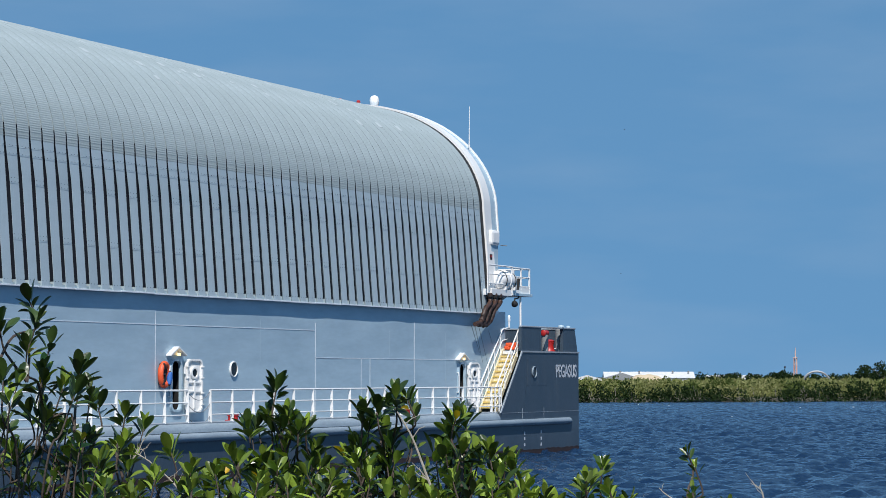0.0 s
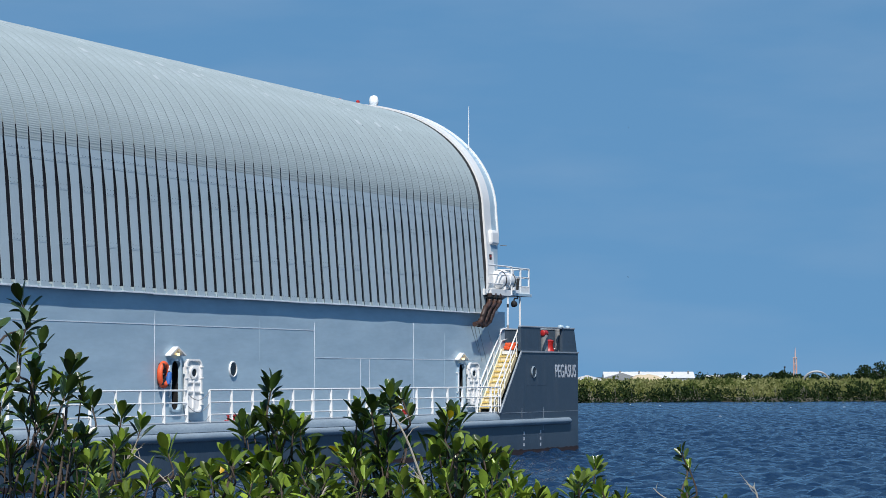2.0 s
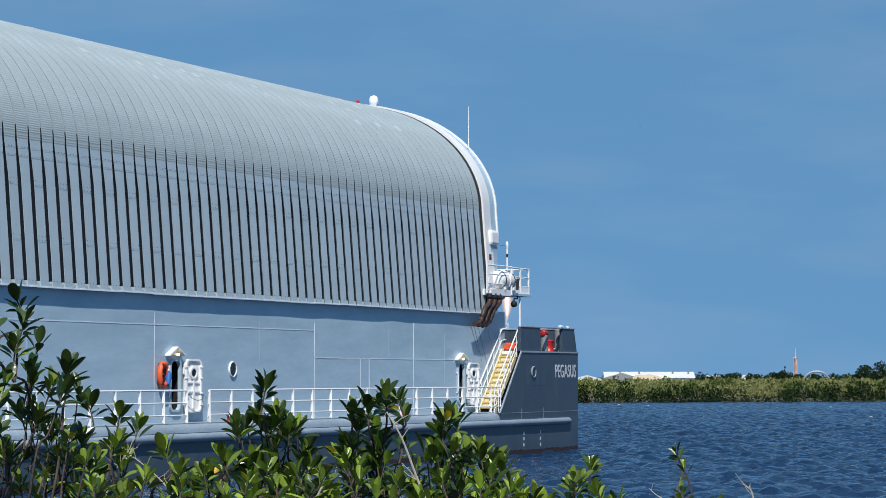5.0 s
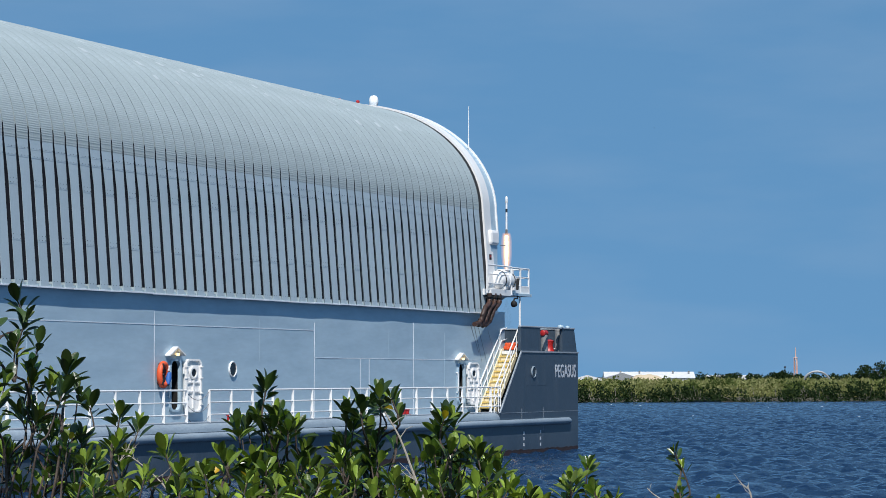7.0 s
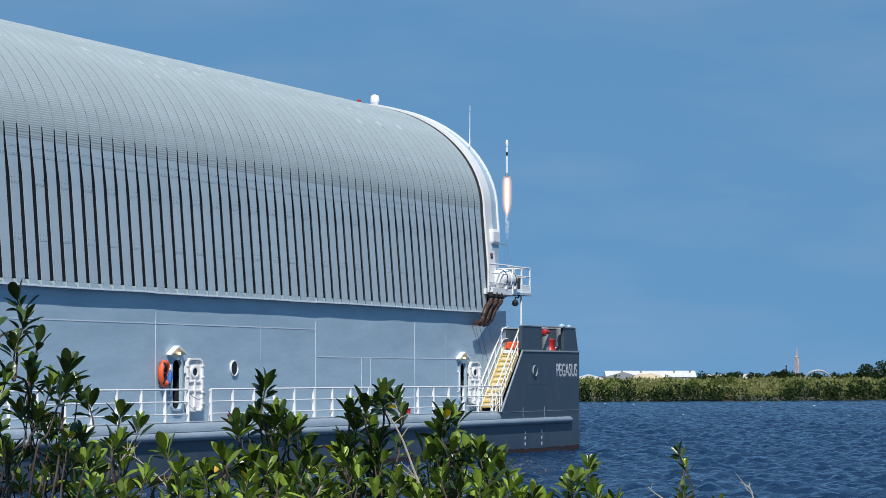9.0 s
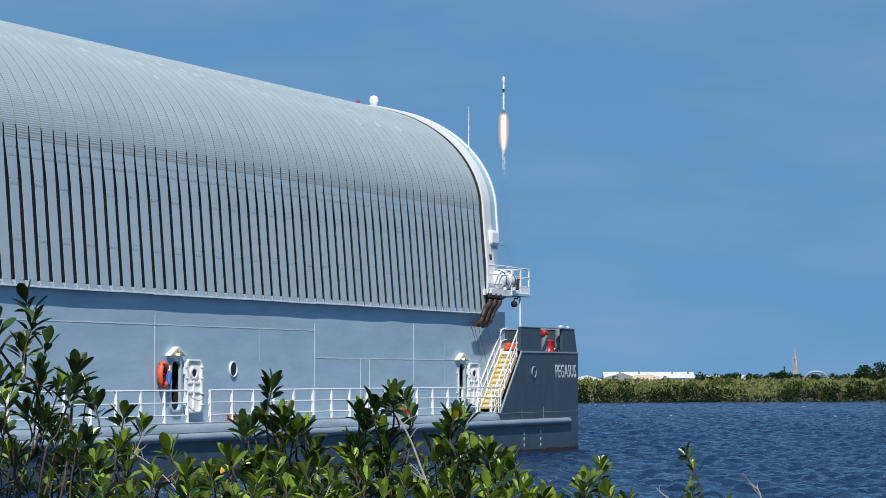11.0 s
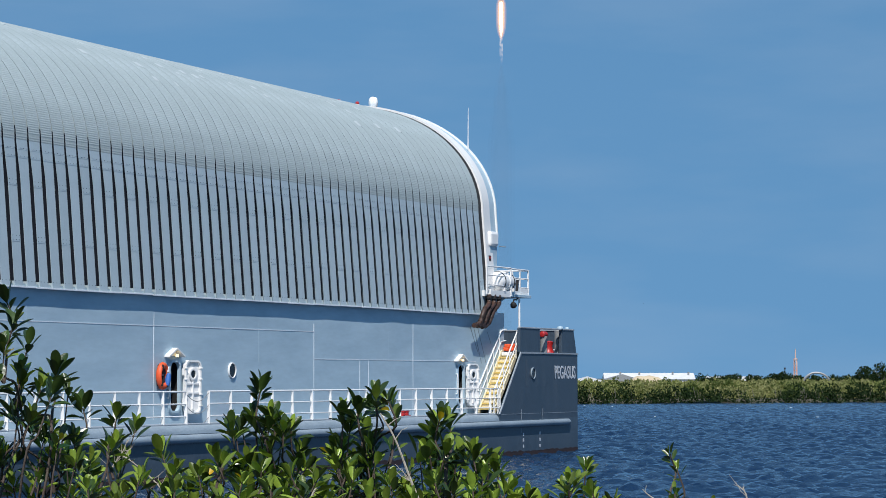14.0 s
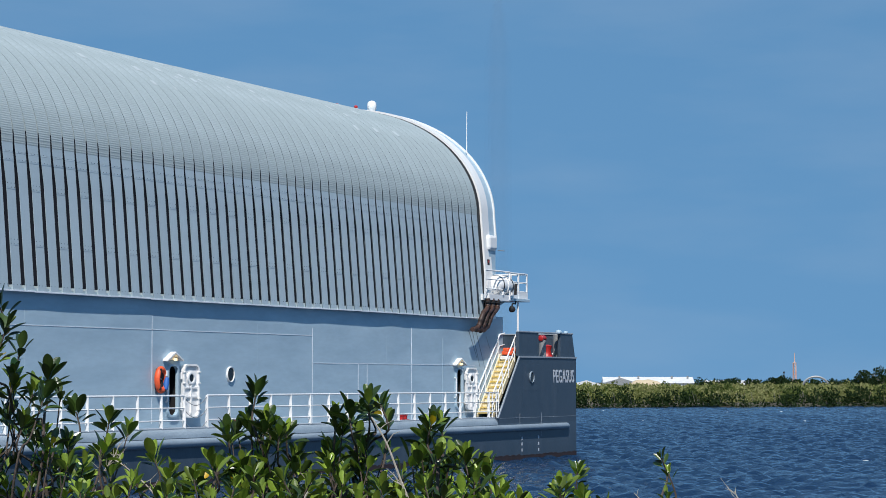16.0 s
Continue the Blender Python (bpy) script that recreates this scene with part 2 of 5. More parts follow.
def build_ground():
    """One sheet: the near bank, the bed of the basin, the far shore and the land to the horizon."""
    along = [-600, -300, -120, -60, -30] + [-20 + 1.0 * i for i in range(36)] + spread(17, 300, 3, 1.12) + [300 + 4 * i for i in range(30)] + spread(424, 4990, 8, 1.16)
    side = sorted([-s for s in spread(14, 4000, 2, 1.22)] + [-12 + 0.8 * i for i in range(31)] + spread(14, 4000, 2, 1.22))
    z = np.zeros((len(along), len(side)))
    for i, a in enumerate(along):
        for j, s in enumerate(side):
            bank = 1.75 - 0.16 * max(0, a - 2) - 0.02 * max(0, a - 2) ** 1.6 + 0.12 * noise.noise((a * 0.35, s * 0.35, 0))
            far = (a - shore(s)) * 0.2 + 0.15 * noise.noise((a * 0.1, s * 0.1, 3))
            z[i, j] = max(-2.5, min(bank, 1.75), min(far, 0.55))
    ob = grid_mesh("ground", along, side, z, M_EARTH)
    ob.matrix_world = Matrix(((AHEAD.x, RIGHT.x, 0, EYE.x), (AHEAD.y, RIGHT.y, 0, EYE.y), (0, 0, 1, 0), (0, 0, 0, 1)))
    return tagged(ob, "dark muddy bank, basin bed and low far shore", "ground", kind="structure")


def shore(s):
    """Distance of the far waterline at s metres to the right of the line of sight."""
    return 320 + 0.45 * (s - 18) + 1.6 * noise.noise((s * 0.12, 0, 7)) + 0.6 * noise.noise((s * 0.5, 0, 9))


def build_water():
    """Choppy water: a sum of short wind waves on a sheet that grows coarser with distance."""
    along = [5 + 1.1 * i for i in range(50)] + [60 + 0.24 * i for i in range(400)] + spread(156.2, 420, 0.26, 1.0014)
    side = sorted([-s for s in spread(42.6, 1500, 0.8, 1.25)] + [-42 + 0.5 * i for i in range(68)] + [-8 + 0.22 * i for i in range(326)] + spread(64.2, 1500, 0.8, 1.25))
    ax, sx = np.meshgrid(along, side, indexing="ij")
    rng = np.random.RandomState(5)
    h = np.zeros_like(ax)
    for k in range(44):
        lam = 0.55 * 1.052 ** k
        turn = 0.5 + rng.normal(0, 1.0)
        amp = 0.024 * lam if lam < 1.0 else 0.024 * (1.0 / lam) ** 1.0
        ph = (ax * math.cos(turn) + sx * math.sin(turn)) * math.tau / lam + rng.uniform(0, 6.28)
        cell = np.maximum(np.gradient(np.array(along))[:, None], 0.2)
        h += amp * np.clip(lam / cell / 2.2 - 0.6, 0, 1) * (np.sin(ph) + 0.1 * np.sin(2 * ph + 1.5))
    h *= np.clip((72 - np.abs(sx)) / 10, 0, 1)
    ob = grid_mesh("water", along, side, h, M_WATER)
    ob.matrix_world = WATER_AT
    return tagged(ob, "choppy dark blue water ruffled by wind", "water", kind="structure")


def build_foam():
    """A few small whitecaps, riding on the moving sheet of waves."""
    rng = random.Random(17)
    bm = bmesh.new()
    for i in range(13):
        a, s = rng.uniform(95, 300), rng.uniform(-4, 46)
        m = Matrix.LocRotScale((a, s, rng.uniform(0.06, 0.14)), Euler((0, 0, rng.uniform(0, 3))), (rng.uniform(0.04, 0.1), rng.uniform(0.05, 0.2), rng.uniform(0.012, 0.03)))
        for v in bmesh.ops.create_icosphere(bm, subdivisions=2, radius=1, matrix=m)["verts"]:
            v.co += Vector((noise.noise(v.co * 5), noise.noise(v.co * 5 + Vector((9, 0, 0))), 0)) * 0.05
    ob = part("foam_flecks", bm, M_FOAM)
    ob.matrix_world = WATER_AT
    return tagged(ob, "scattered small white foam flecks on the waves", "foam", kind="stuff")


M_FOAM = material("white foam", (0.75, 0.78, 0.8), 0.9, patch=0.2, grain=20, grain_amount=0.15)
WATER_AT = Matrix(((AHEAD.x, RIGHT.x, 0, EYE.x), (AHEAD.y, RIGHT.y, 0, EYE.y), (0, 0, 1, 0), (0, 0, 0, 1)))
ground = build_ground()
water = build_water()
foam = build_foam()

# ---- the barge ----
LENGTH, BEAM, DECK = 94.5, 15.2, 1.84
CLAD_END, WALL_Y, CLAD_Z, SPRING_Z = -8.75, 1.05, 6.03, 10.40
ARCH_A, ARCH_B, MID_Y = 6.37, 4.72, 7.6
BASE_Y = 0.875
WALL_END = -6.3

barge = thing("barge", "long slate-hulled covered cargo barge with ribbed metal roof", "barge", kind="")


def build_hull():
    r, n = 0.30, 6
    edge = [(r * (1 - math.cos(a)) , DECK - r + r * math.sin(a)) for a in (k * math.pi / 2 / n for k in range(n + 1))]
    side = [(0.0, -1.6), (0.0, 0.22)] + edge
    outline = side + [(BEAM - y, z) for y, z in reversed(side)]
    smooth(part("hull", prism(outline, "x", -LENGTH, -0.0), M_HULL, barge, "slate grey steel hull"), 30)
    cap = [(y - 0.004, z + 0.003) for y, z in edge] + [(0.36, DECK + 0.003), (0.36, DECK - 0.01)] + [(y + 0.01, z - 0.01) for y, z in reversed(edge)]
    smooth(part("gunwale", prism(cap, "x", -LENGTH + 0.05, -9.47), M_EDGE, barge, "rounded pale grey gunwale"), 30)
    part("boot_stripe", box(-LENGTH + 0.02, 0.006, -0.006, BEAM + 0.006, -1.5, 0.2), M_BOOT, barge, "dull red antifouling band at the waterline")
    rng = random.Random(3)
    for k in range(46):
        x = -34 + 0.75 * k + rng.uniform(-0.2, 0.2)
        w, h = rng.uniform(0.25, 0.55), rng.uniform(0.015, 0.06)
        part("waterline_scum", prism([(x - w, 0.19), (x + w, 0.19), (x + w * 0.5, 0.2 + h * 0.7), (x + w * 0.1, 0.2 + h), (x - w * 0.6, 0.2 + h * 0.5)], "y", -0.009, 0.004), M_BOOT, barge)
    pts = [(-LENGTH + 1, -0.03, 1.38), (-1.35, -0.03, 1.38), (-1.1, 0.02, 1.36)]
    smooth(part("rub_rail", tube(pts, [0.145, 0.145, 0.12], 14), M_EDGE, barge, "half-round steel rubbing bar"))
    part("deck_plate", box(-LENGTH + 0.4, -9.6, 0.36, BEAM - 0.36, DECK, DECK + 0.012), M_DECK, barge)
    smooth(part("gunwale_flange", tube([(-LENGTH + 1, 0.22, DECK + 0.0), (-9.3, 0.22, DECK + 0.0)], 0.04, 8), M_DECK, barge))


def build_stern_block():
    part("stern_house", box(-6.6, 0.0, 0.004, BEAM - 0.004, DECK - 0.3, 4.44), M_HULL, barge, "raised slate steel deckhouse")
    part("wing_plate", prism([(-9.45, DECK - 0.25), (-9.45, DECK), (-7.0, 4.38), (-6.58, 4.38), (-6.58, DECK - 0.25)], "y", 0.006, 0.07), M_HULL, barge, "sloping steel wing plate beside the stairs")
    # flange along the sloping edge and the top
    slope = [(-9.5, DECK - 0.02), (-7.03, 4.45), (0.02, 4.45), (0.02, 4.39), (-6.98, 4.38), (-9.40, DECK - 0.02)]
    part("edge_flange", prism(slope, "y", -0.03, 0.02), M_DECK, barge, "paler grey flange round the house side")
    for a, b in (((-7.0, 4.44), (-4.68, 5.46)), ((-1.95, 4.44), (-0.42, 5.46))):
        part("bulwark", prism([(a[0], a[1]), (b[0], a[1]), (b[0], b[1]), (a[0], b[1])] if b[0] < -1 else [(a[0], a[1]), (-0.06, a[1]), (b[0], b[1]), (a[0], b[1])], "y", 0.03, 0.08), M_HULL, barge)
    part("bulwark", prism([(0.03, 4.44), (BEAM - 0.03, 4.44), (BEAM - 0.2, 5.46), (0.2, 5.46)], "x", -0.42, -0.36), M_HULL, barge)
    part("bulwark", box(-7.0, -0.4, BEAM - 0.08, BEAM - 0.03, 4.44, 5.46), M_HULL, barge)
    part("bulwark_cap", box(-7.03, -0.38, 0.0, 0.14, 5.46, 5.53, 0.015), M_DECK, barge)
    part("bulwark_cap", box(-0.46, -0.30, 0.14, BEAM - 0.1, 5.46, 5.53, 0.015), M_DECK, barge)
    part("bulwark_cap", box(-7.03, -0.47, BEAM - 0.14, BEAM, 5.46, 5.53, 0.015), M_DECK, barge)
    for x in (-6.96, -4.72, -1.9):
        part("stanchion", box(x - 0.06, x + 0.06, 0.02, 0.16, 4.44, 5.47, 0.01), M_HULL, barge)
    # faint seams
    part("seam", box(-9.3, -0.02, -0.004, 0.006, 1.80, 1.815), M_DECK, barge)
    for x in (-6.95, -4.4):
        part("seam", box(x, x + 0.015, -0.004, 0.006, 1.0, 2.0), M_DECK, barge)
    part("access_plate", box(-6.35, -4.0, -0.003, 0.008, 2.95, 4.1, 0.002), M_HULL, barge, "flush bolted plate round the round window")


def ring(center, r0, r1, y0, y1, n=28):
    bm = bmesh.new()
    for rr in ((r0, r1),):
        loops = [[bm.verts.new((center[0] + q * math.cos(k * math.tau / n), y, center[1] + q * math.sin(k * math.tau / n))) for k in range(n)] for q, y in ((r0, y1), (r0, y0), ((r0 + r1) / 2, y0 - 0.012), (r1, y0), (r1, y1))]
        for a, b in zip(loops, loops[1:] + loops[:1]):
            for k in range(n):
                bm.faces.new((a[k], a[(k + 1) % n], b[(k + 1) % n], b[k]))
    return bm


def porthole(x, z, y, r, mat_ring):
    p = part("porthole", ring((x, z), r * 0.86, r, y - 0.05, y), mat_ring, barge, "round porthole with a pale ring")
    smooth(p)
    disc = lathe([(0.0, 0.0), (r * 0.88, 0.0), (r * 0.88, 0.02), (0.0, 0.02)], 24)
    part("pane", turned(disc, Matrix.Translation((x, y - 0.006, z)) @ Matrix.Rotation(radians(90), 4, "X")), M_GLASS, p)


HATCHES = (-35.35, -11.25)


def dent(x, z):
    """How far the thin plate is drawn in between its frames."""
    rise = min(1.0, max(0.0, (z - 5.15) / 0.25))
    return 0.022 * rise * noise.noise((x * 0.42, 7, z * 0.5)) + 0.006 * noise.noise((x * 0.75, 0, z * 0.8)) + 0.003 * noise.noise((x * 0.3, 3, z * 2.2))


def build_wall():
    """The flat steel side below the ribbed cover, with two real hatch openings."""
    rects = [(-LENGTH + 8, -62, DECK, CLAD_Z + 0.1, 8), (-62, HATCHES[0] - 0.32, DECK, CLAD_Z + 0.1, 0.22), (HATCHES[0] + 0.32, HATCHES[1] - 0.32, DECK, CLAD_Z + 0.1, 0.22), (HATCHES[1] + 0.32, WALL_END, DECK, CLAD_Z + 0.1, 0.22)]
    for h in HATCHES:
        rects += [(h - 0.32, h + 0.32, 3.88, CLAD_Z + 0.1, 0.22), (h - 0.32, h + 0.32, DECK, 2.24, 0.22)]
    bm = bmesh.new()
    for x0, x1, z0, z1, cell in rects:
        xs, zs = np.linspace(x0, x1, max(2, round((x1 - x0) / cell) + 1)), np.linspace(z0, z1, max(2, round((z1 - z0) / cell) + 1))
        face = [[bm.verts.new((x, WALL_Y + dent(x, z), z)) for z in zs] for x in xs]
        back = [[bm.verts.new((x, WALL_Y + 0.03, z)) for z in (z0, z1)] for x in (x0, x1)]
        for c, d in zip(face, face[1:]):
            for k in range(len(zs) - 1):
                bm.faces.new((c[k], d[k], d[k + 1], c[k + 1]))
        bm.faces.new((back[0][0], back[0][1], back[1][1], back[1][0]))
        bm.faces.new(face[0] + back[0][::-1])
        bm.faces.new(face[-1] + back[1][::-1])
        bm.faces.new([c[0] for c in face] + [back[1][0], back[0][0]])
        bm.faces.new([c[-1] for c in face] + [back[1][1], back[0][1]])
    smooth(part("side_wall", bm, M_WALL, barge, "pale grey-blue painted plate wall, slightly dished between frames"), 20)
    part("side_wall", box(-LENGTH + 8, WALL_END, BEAM - WALL_Y - 0.12, BEAM - WALL_Y, DECK, CLAD_Z + 0.1), M_WALL, barge)
    part("end_wall", box(-LENGTH + 8, -LENGTH + 8.1, WALL_Y, BEAM - WALL_Y, DECK, 14.0), M_WALL, barge)
    part("end_wall", prism(arch_outline(-0.1, 24, DECK), "x", WALL_END - 1.15, WALL_END - 1.05), M_WALL, barge)
    # welded seams, coloured pale for the light their tops catch
    for x0, x1, z in ((-60, -24.94, 5.02), (-24.94, -9.5, 4.02)):
        part("seam", box(x0, x1, WALL_Y - 0.009, WALL_Y + 0.01, z, z + 0.026), M_SEAM, barge)
    for x, z0, z1 in ((-36.65, 2.0, 5.6), (-24.94, DECK, 5.3), (-16.03, DECK, 5.5), (-21.0, DECK, 4.05), (-20.2, DECK, 4.05)):
        part("seam", box(x, x + 0.03, WALL_Y - 0.009, WALL_Y + 0.01, z0, z1), M_SEAM, barge)
    # faint butts of the plating
    for x, z0, z1 in ((-44.2, DECK, 5.5), (-29.3, 3.9, 5.4), (-12.9, DECK, 5.3), (-18.4, 4.1, 5.4)):
        part("seam", box(x, x + 0.03, WALL_Y - 0.0035, WALL_Y + 0.01, z0, z1), M_WALL_ROW, barge)
    # slanting shadows below the exhausts, painted as thin grey strips
    for x, z, dx, dz, w in ((-10.15, 5.5, 0.9, 1.15, 0.05), (-9.75, 5.45, 0.85, 1.5, 0.05), (-9.3, 5.4, 1.1, 1.75, 0.045), (-8.25, 5.3, 0.45, 0.55, 0.03)):
        part("shadow_streak", prism([(x, z), (x + w, z), (x + dx + w * 0.4, z - dz), (x + dx, z - dz)], "y", WALL_Y - 0.012, WALL_Y + 0.004), M_SHADOW_PAINT, barge, "thin grey painted shadow streak")
    # soffit under the overhanging cover, and its lip in unequal lengths
    part("soffit", box(-LENGTH + 8, CLAD_END, BASE_Y + 0.01, WALL_Y, CLAD_Z - 0.015, CLAD_Z + 0.005), M_WALL, barge)
    rng = random.Random(31)
    x = CLAD_END
    while x > -70:
        w = rng.choice((2.07, 2.76, 3.45))
        z = CLAD_Z + rng.uniform(-0.012, 0.012)
        part("eaves_lip", box(x - w + 0.02, x, BASE_Y - 0.022, BASE_Y + 0.008, z - 0.035, z + 0.012, 0.004), M_SEAM, barge)
        x -= w


def side_y(z):
    """The cover's sides lean in from the eaves to the spring of the arch."""
    return BASE_Y + (MID_Y - ARCH_A - BASE_Y) * (z - CLAD_Z) / (SPRING_Z - CLAD_Z)


def arch_outline(grow, n, base):
    """Section (y, z) of the cover: straight sides and an elliptic crown."""
    foot = side_y(base) if base >= CLAD_Z else WALL_Y
    pts = [(foot - grow, base), (MID_Y - ARCH_A - grow, SPRING_Z)]
    for k in range(1, n):
        a = math.pi * k / n
        pts.append((MID_Y - (ARCH_A + grow) * math.cos(a), SPRING_Z + (ARCH_B + grow) * math.sin(a)))
    return pts + [(MID_Y + ARCH_A + grow, SPRING_Z), (BEAM - foot + grow, base)]


PITCH = 0.69


def rib_profile(depth, g):
    """One panel's section: (along the barge, outward), with an undercut groove of that depth and mouth."""
    k = depth / 0.4
    u = g + 0.2 * k
    return [(0.0, 0.0), (0.002, -0.012 * k), (0.0, -0.10 * k), (0.0, -depth), (u, -depth), (u, -0.35 * depth), (u, -0.014 * k), (g - 0.002, -0.012 * k), (g, 0.0), (0.45, 0.0), (0.457, 0.002), (0.468, 0.002), (0.475, 0.0), (PITCH, 0.0)]


def sweep(stations, shaded=(99, 99)):
    """Quads along stations of (y, z, outward y, outward z, extra, groove depth, mouth); groove insides blackened for
    shade between two stations.
    """
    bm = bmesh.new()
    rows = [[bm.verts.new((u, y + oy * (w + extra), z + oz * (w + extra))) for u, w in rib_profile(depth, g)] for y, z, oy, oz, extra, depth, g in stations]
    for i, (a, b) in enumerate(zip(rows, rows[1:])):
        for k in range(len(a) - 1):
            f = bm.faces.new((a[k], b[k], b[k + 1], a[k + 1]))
            # inner groove faces take the black that stands in for shade
            if 2 <= k <= 4 and shaded[0] <= i < shaded[1]:
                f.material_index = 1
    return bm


def build_cover():
    sides, tops = [], []
    # every second panel is lapped twice; all are lapped below the arch
    for joints in ((7.36, 9.02), ()):
        levels = [(CLAD_Z, 0), (CLAD_Z + 0.16, 0), (CLAD_Z + 0.17, 0)]
        for z in joints + (9.86,):
            levels += [(z - 0.02, 0), (z, 0.006), (z + 0.012, 0.006), (z + 0.014, -0.003), (z + 0.03, 0)]
        levels += [(9.3, 0), (9.5, 0), (9.7, 0), (10.0, 0), (10.1, 0), (10.12, 0.006), (10.13, -0.003), (10.15, 0), (SPRING_Z, 0)]
        levels.sort()
        straight = [(side_y(z), z, -1, 0, extra, min(0.40, 0.14 + 0.26 * (SPRING_Z - z) / 0.7), 0.10 + 0.125 * min(1.0, (SPRING_Z - z) / 1.2)) for z, extra in levels]
        # painted groove shade starts above the lowest, paler stretch
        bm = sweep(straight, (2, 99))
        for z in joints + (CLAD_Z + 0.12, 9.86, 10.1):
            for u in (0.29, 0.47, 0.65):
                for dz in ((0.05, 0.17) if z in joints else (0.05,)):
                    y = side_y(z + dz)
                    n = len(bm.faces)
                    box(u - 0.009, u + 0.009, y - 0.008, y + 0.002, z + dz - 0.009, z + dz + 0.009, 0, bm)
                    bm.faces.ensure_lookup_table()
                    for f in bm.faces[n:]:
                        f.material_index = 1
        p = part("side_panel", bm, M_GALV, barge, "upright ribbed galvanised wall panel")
        p.data.materials.append(M_SHADE_RIVET)
        sides.append(p)
    # crimps of neighbouring roof panels do not line up
    n = 210
    for phase in (0, 1):
        crown = []
        for k in range(n + 1):
            a = math.pi / 2 * k / n
            y, z = MID_Y - ARCH_A * math.cos(a), SPRING_Z + ARCH_B * math.sin(a)
            o = Vector((-math.cos(a) / ARCH_A, math.sin(a) / ARCH_B)).normalized()
            crimp = 0.007 * (1 - 0.6 * k / n) if (k + phase) % 2 and 5 < k < 190 else 0.005 if k in (1, 3) else 0.0
            crown.append((y, z, o.x, o.y, crimp, 0.007 + 0.05 * max(0.0, 1 - a / 0.75) + 0.083 * max(0.0, 1 - a / 0.12), 0.028 + 0.017 * max(0.0, 1 - a / 0.6) + 0.055 * max(0.0, 1 - a / 0.16)))
        # the black groove shade runs on over the lowest roof rows
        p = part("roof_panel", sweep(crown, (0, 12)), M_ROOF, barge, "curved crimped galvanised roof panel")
        p.data.materials.append(M_SHADE_RIVET)
        tops.append(p)
    count = int((LENGTH - 8 + CLAD_END) / PITCH)
    used = set()
    for i in range(count):
        for ob in (sides[i % 2], tops[i % 2]):
            o = ob if ob.name not in used else ob.copy()
            if ob.name in used:
                scene.collection.objects.link(o)
            used.add(ob.name)
            o.location.x = CLAD_END - PITCH * (i + 1)
    far = [(BEAM - BASE_Y, CLAD_Z)] + [(2 * MID_Y - y, z) for y, z, *_ in crown[::10]]
    bm = bmesh.new()
    rows = [[bm.verts.new((x, y, z)) for y, z in far] for x in (CLAD_END - PITCH * count, CLAD_END)]
    for k in range(len(far) - 1):
        bm.faces.new((rows[0][k], rows[0][k + 1], rows[1][k + 1], rows[1][k]))
    part("roof_far_side", bm, M_GALV, barge)
    # pale repair squares on the upper roof
    rng = random.Random(12)
    for i in range(90):
        a = rng.uniform(0.62, 1.3)
        x = CLAD_END - PITCH * rng.randint(6, 84) - 0.12
        y, z = MID_Y - ARCH_A * math.cos(a), SPRING_Z + ARCH_B * math.sin(a)
        o = Vector((0, -math.cos(a) / ARCH_A, math.sin(a) / ARCH_B)).normalized()
        m = Matrix.Translation(Vector((x, y, z)) + o * 0.005) @ Matrix.Rotation(math.atan2(-o.y, o.z), 4, "X")
        w = rng.uniform(0.1, 0.19)
        part("patch_plate", turned(box(-w, w, -w * 0.9, w * 0.9, -0.006, 0.004), m), M_PATCH, barge)


def hoop(grow, x0, x1, thick, n=48, base=CLAD_Z):
    """A band that follows the arch, with inner and outer face."""
    out, inn = arch_outline(grow, n, base), arch_outline(grow - thick, n, base)
    bm = bmesh.new()
    loops = [[bm.verts.new((x, y, z)) for y, z in pts] for x, pts in ((x0, inn), (x0, out), (x1, out), (x1, inn))]
    for a, b in zip(loops, loops[1:] + loops[:1]):
        for k in range(len(a) - 1):
            bm.faces.new((a[k], a[k + 1], b[k + 1], b[k]))
    for k in (0, -1):
        bm.faces.new([l[k] for l in loops])
    return bm


def build_arch_trim():
    smooth(part("seal", hoop(0.015, CLAD_END - 0.02, CLAD_END + 0.26, 0.2), M_DARK, barge, "black rubber seal"), 30)
    smooth(part("arch_band", hoop(0.10, CLAD_END + 0.26, CLAD_END + 1.0, 0.35), M_WHITE, barge, "white arched end frame"), 30)
    # recessed lip coloured grey-blue for the shade it lies in
    smooth(part("arch_flare", hoop(0.03, CLAD_END + 1.0, CLAD_END + 1.72, 0.3, base=9.4), M_WALL, barge, "outer arch lip, grey-blue for its shade"), 30)
    part("arch_bead", hoop(0.10, CLAD_END + 1.72, CLAD_END + 1.80, 0.36, base=9.4), M_WHITE, barge)
    part("end_post", box(CLAD_END + 0.72, CLAD_END + 1.5, WALL_Y - 0.06, WALL_Y + 0.7, CLAD_Z + 0.1, 9.1, 0.02), M_WALL, barge, "upright end post")
    part("arch_shoe", box(CLAD_END + 0.6, CLAD_END + 1.5, WALL_Y - 0.16, WALL_Y + 0.5, 8.95, 9.6, 0.12), M_WHITE, barge, "white rounded housing at the foot of the lip")


build_hull()
build_stern_block()
build_wall()
build_cover()
build_arch_trim()
porthole(-31.3, 3.6, WALL_Y, 0.27, M_WHITE)
porthole(-5.6, 3.54, 0.0, 0.25, M_EDGE)


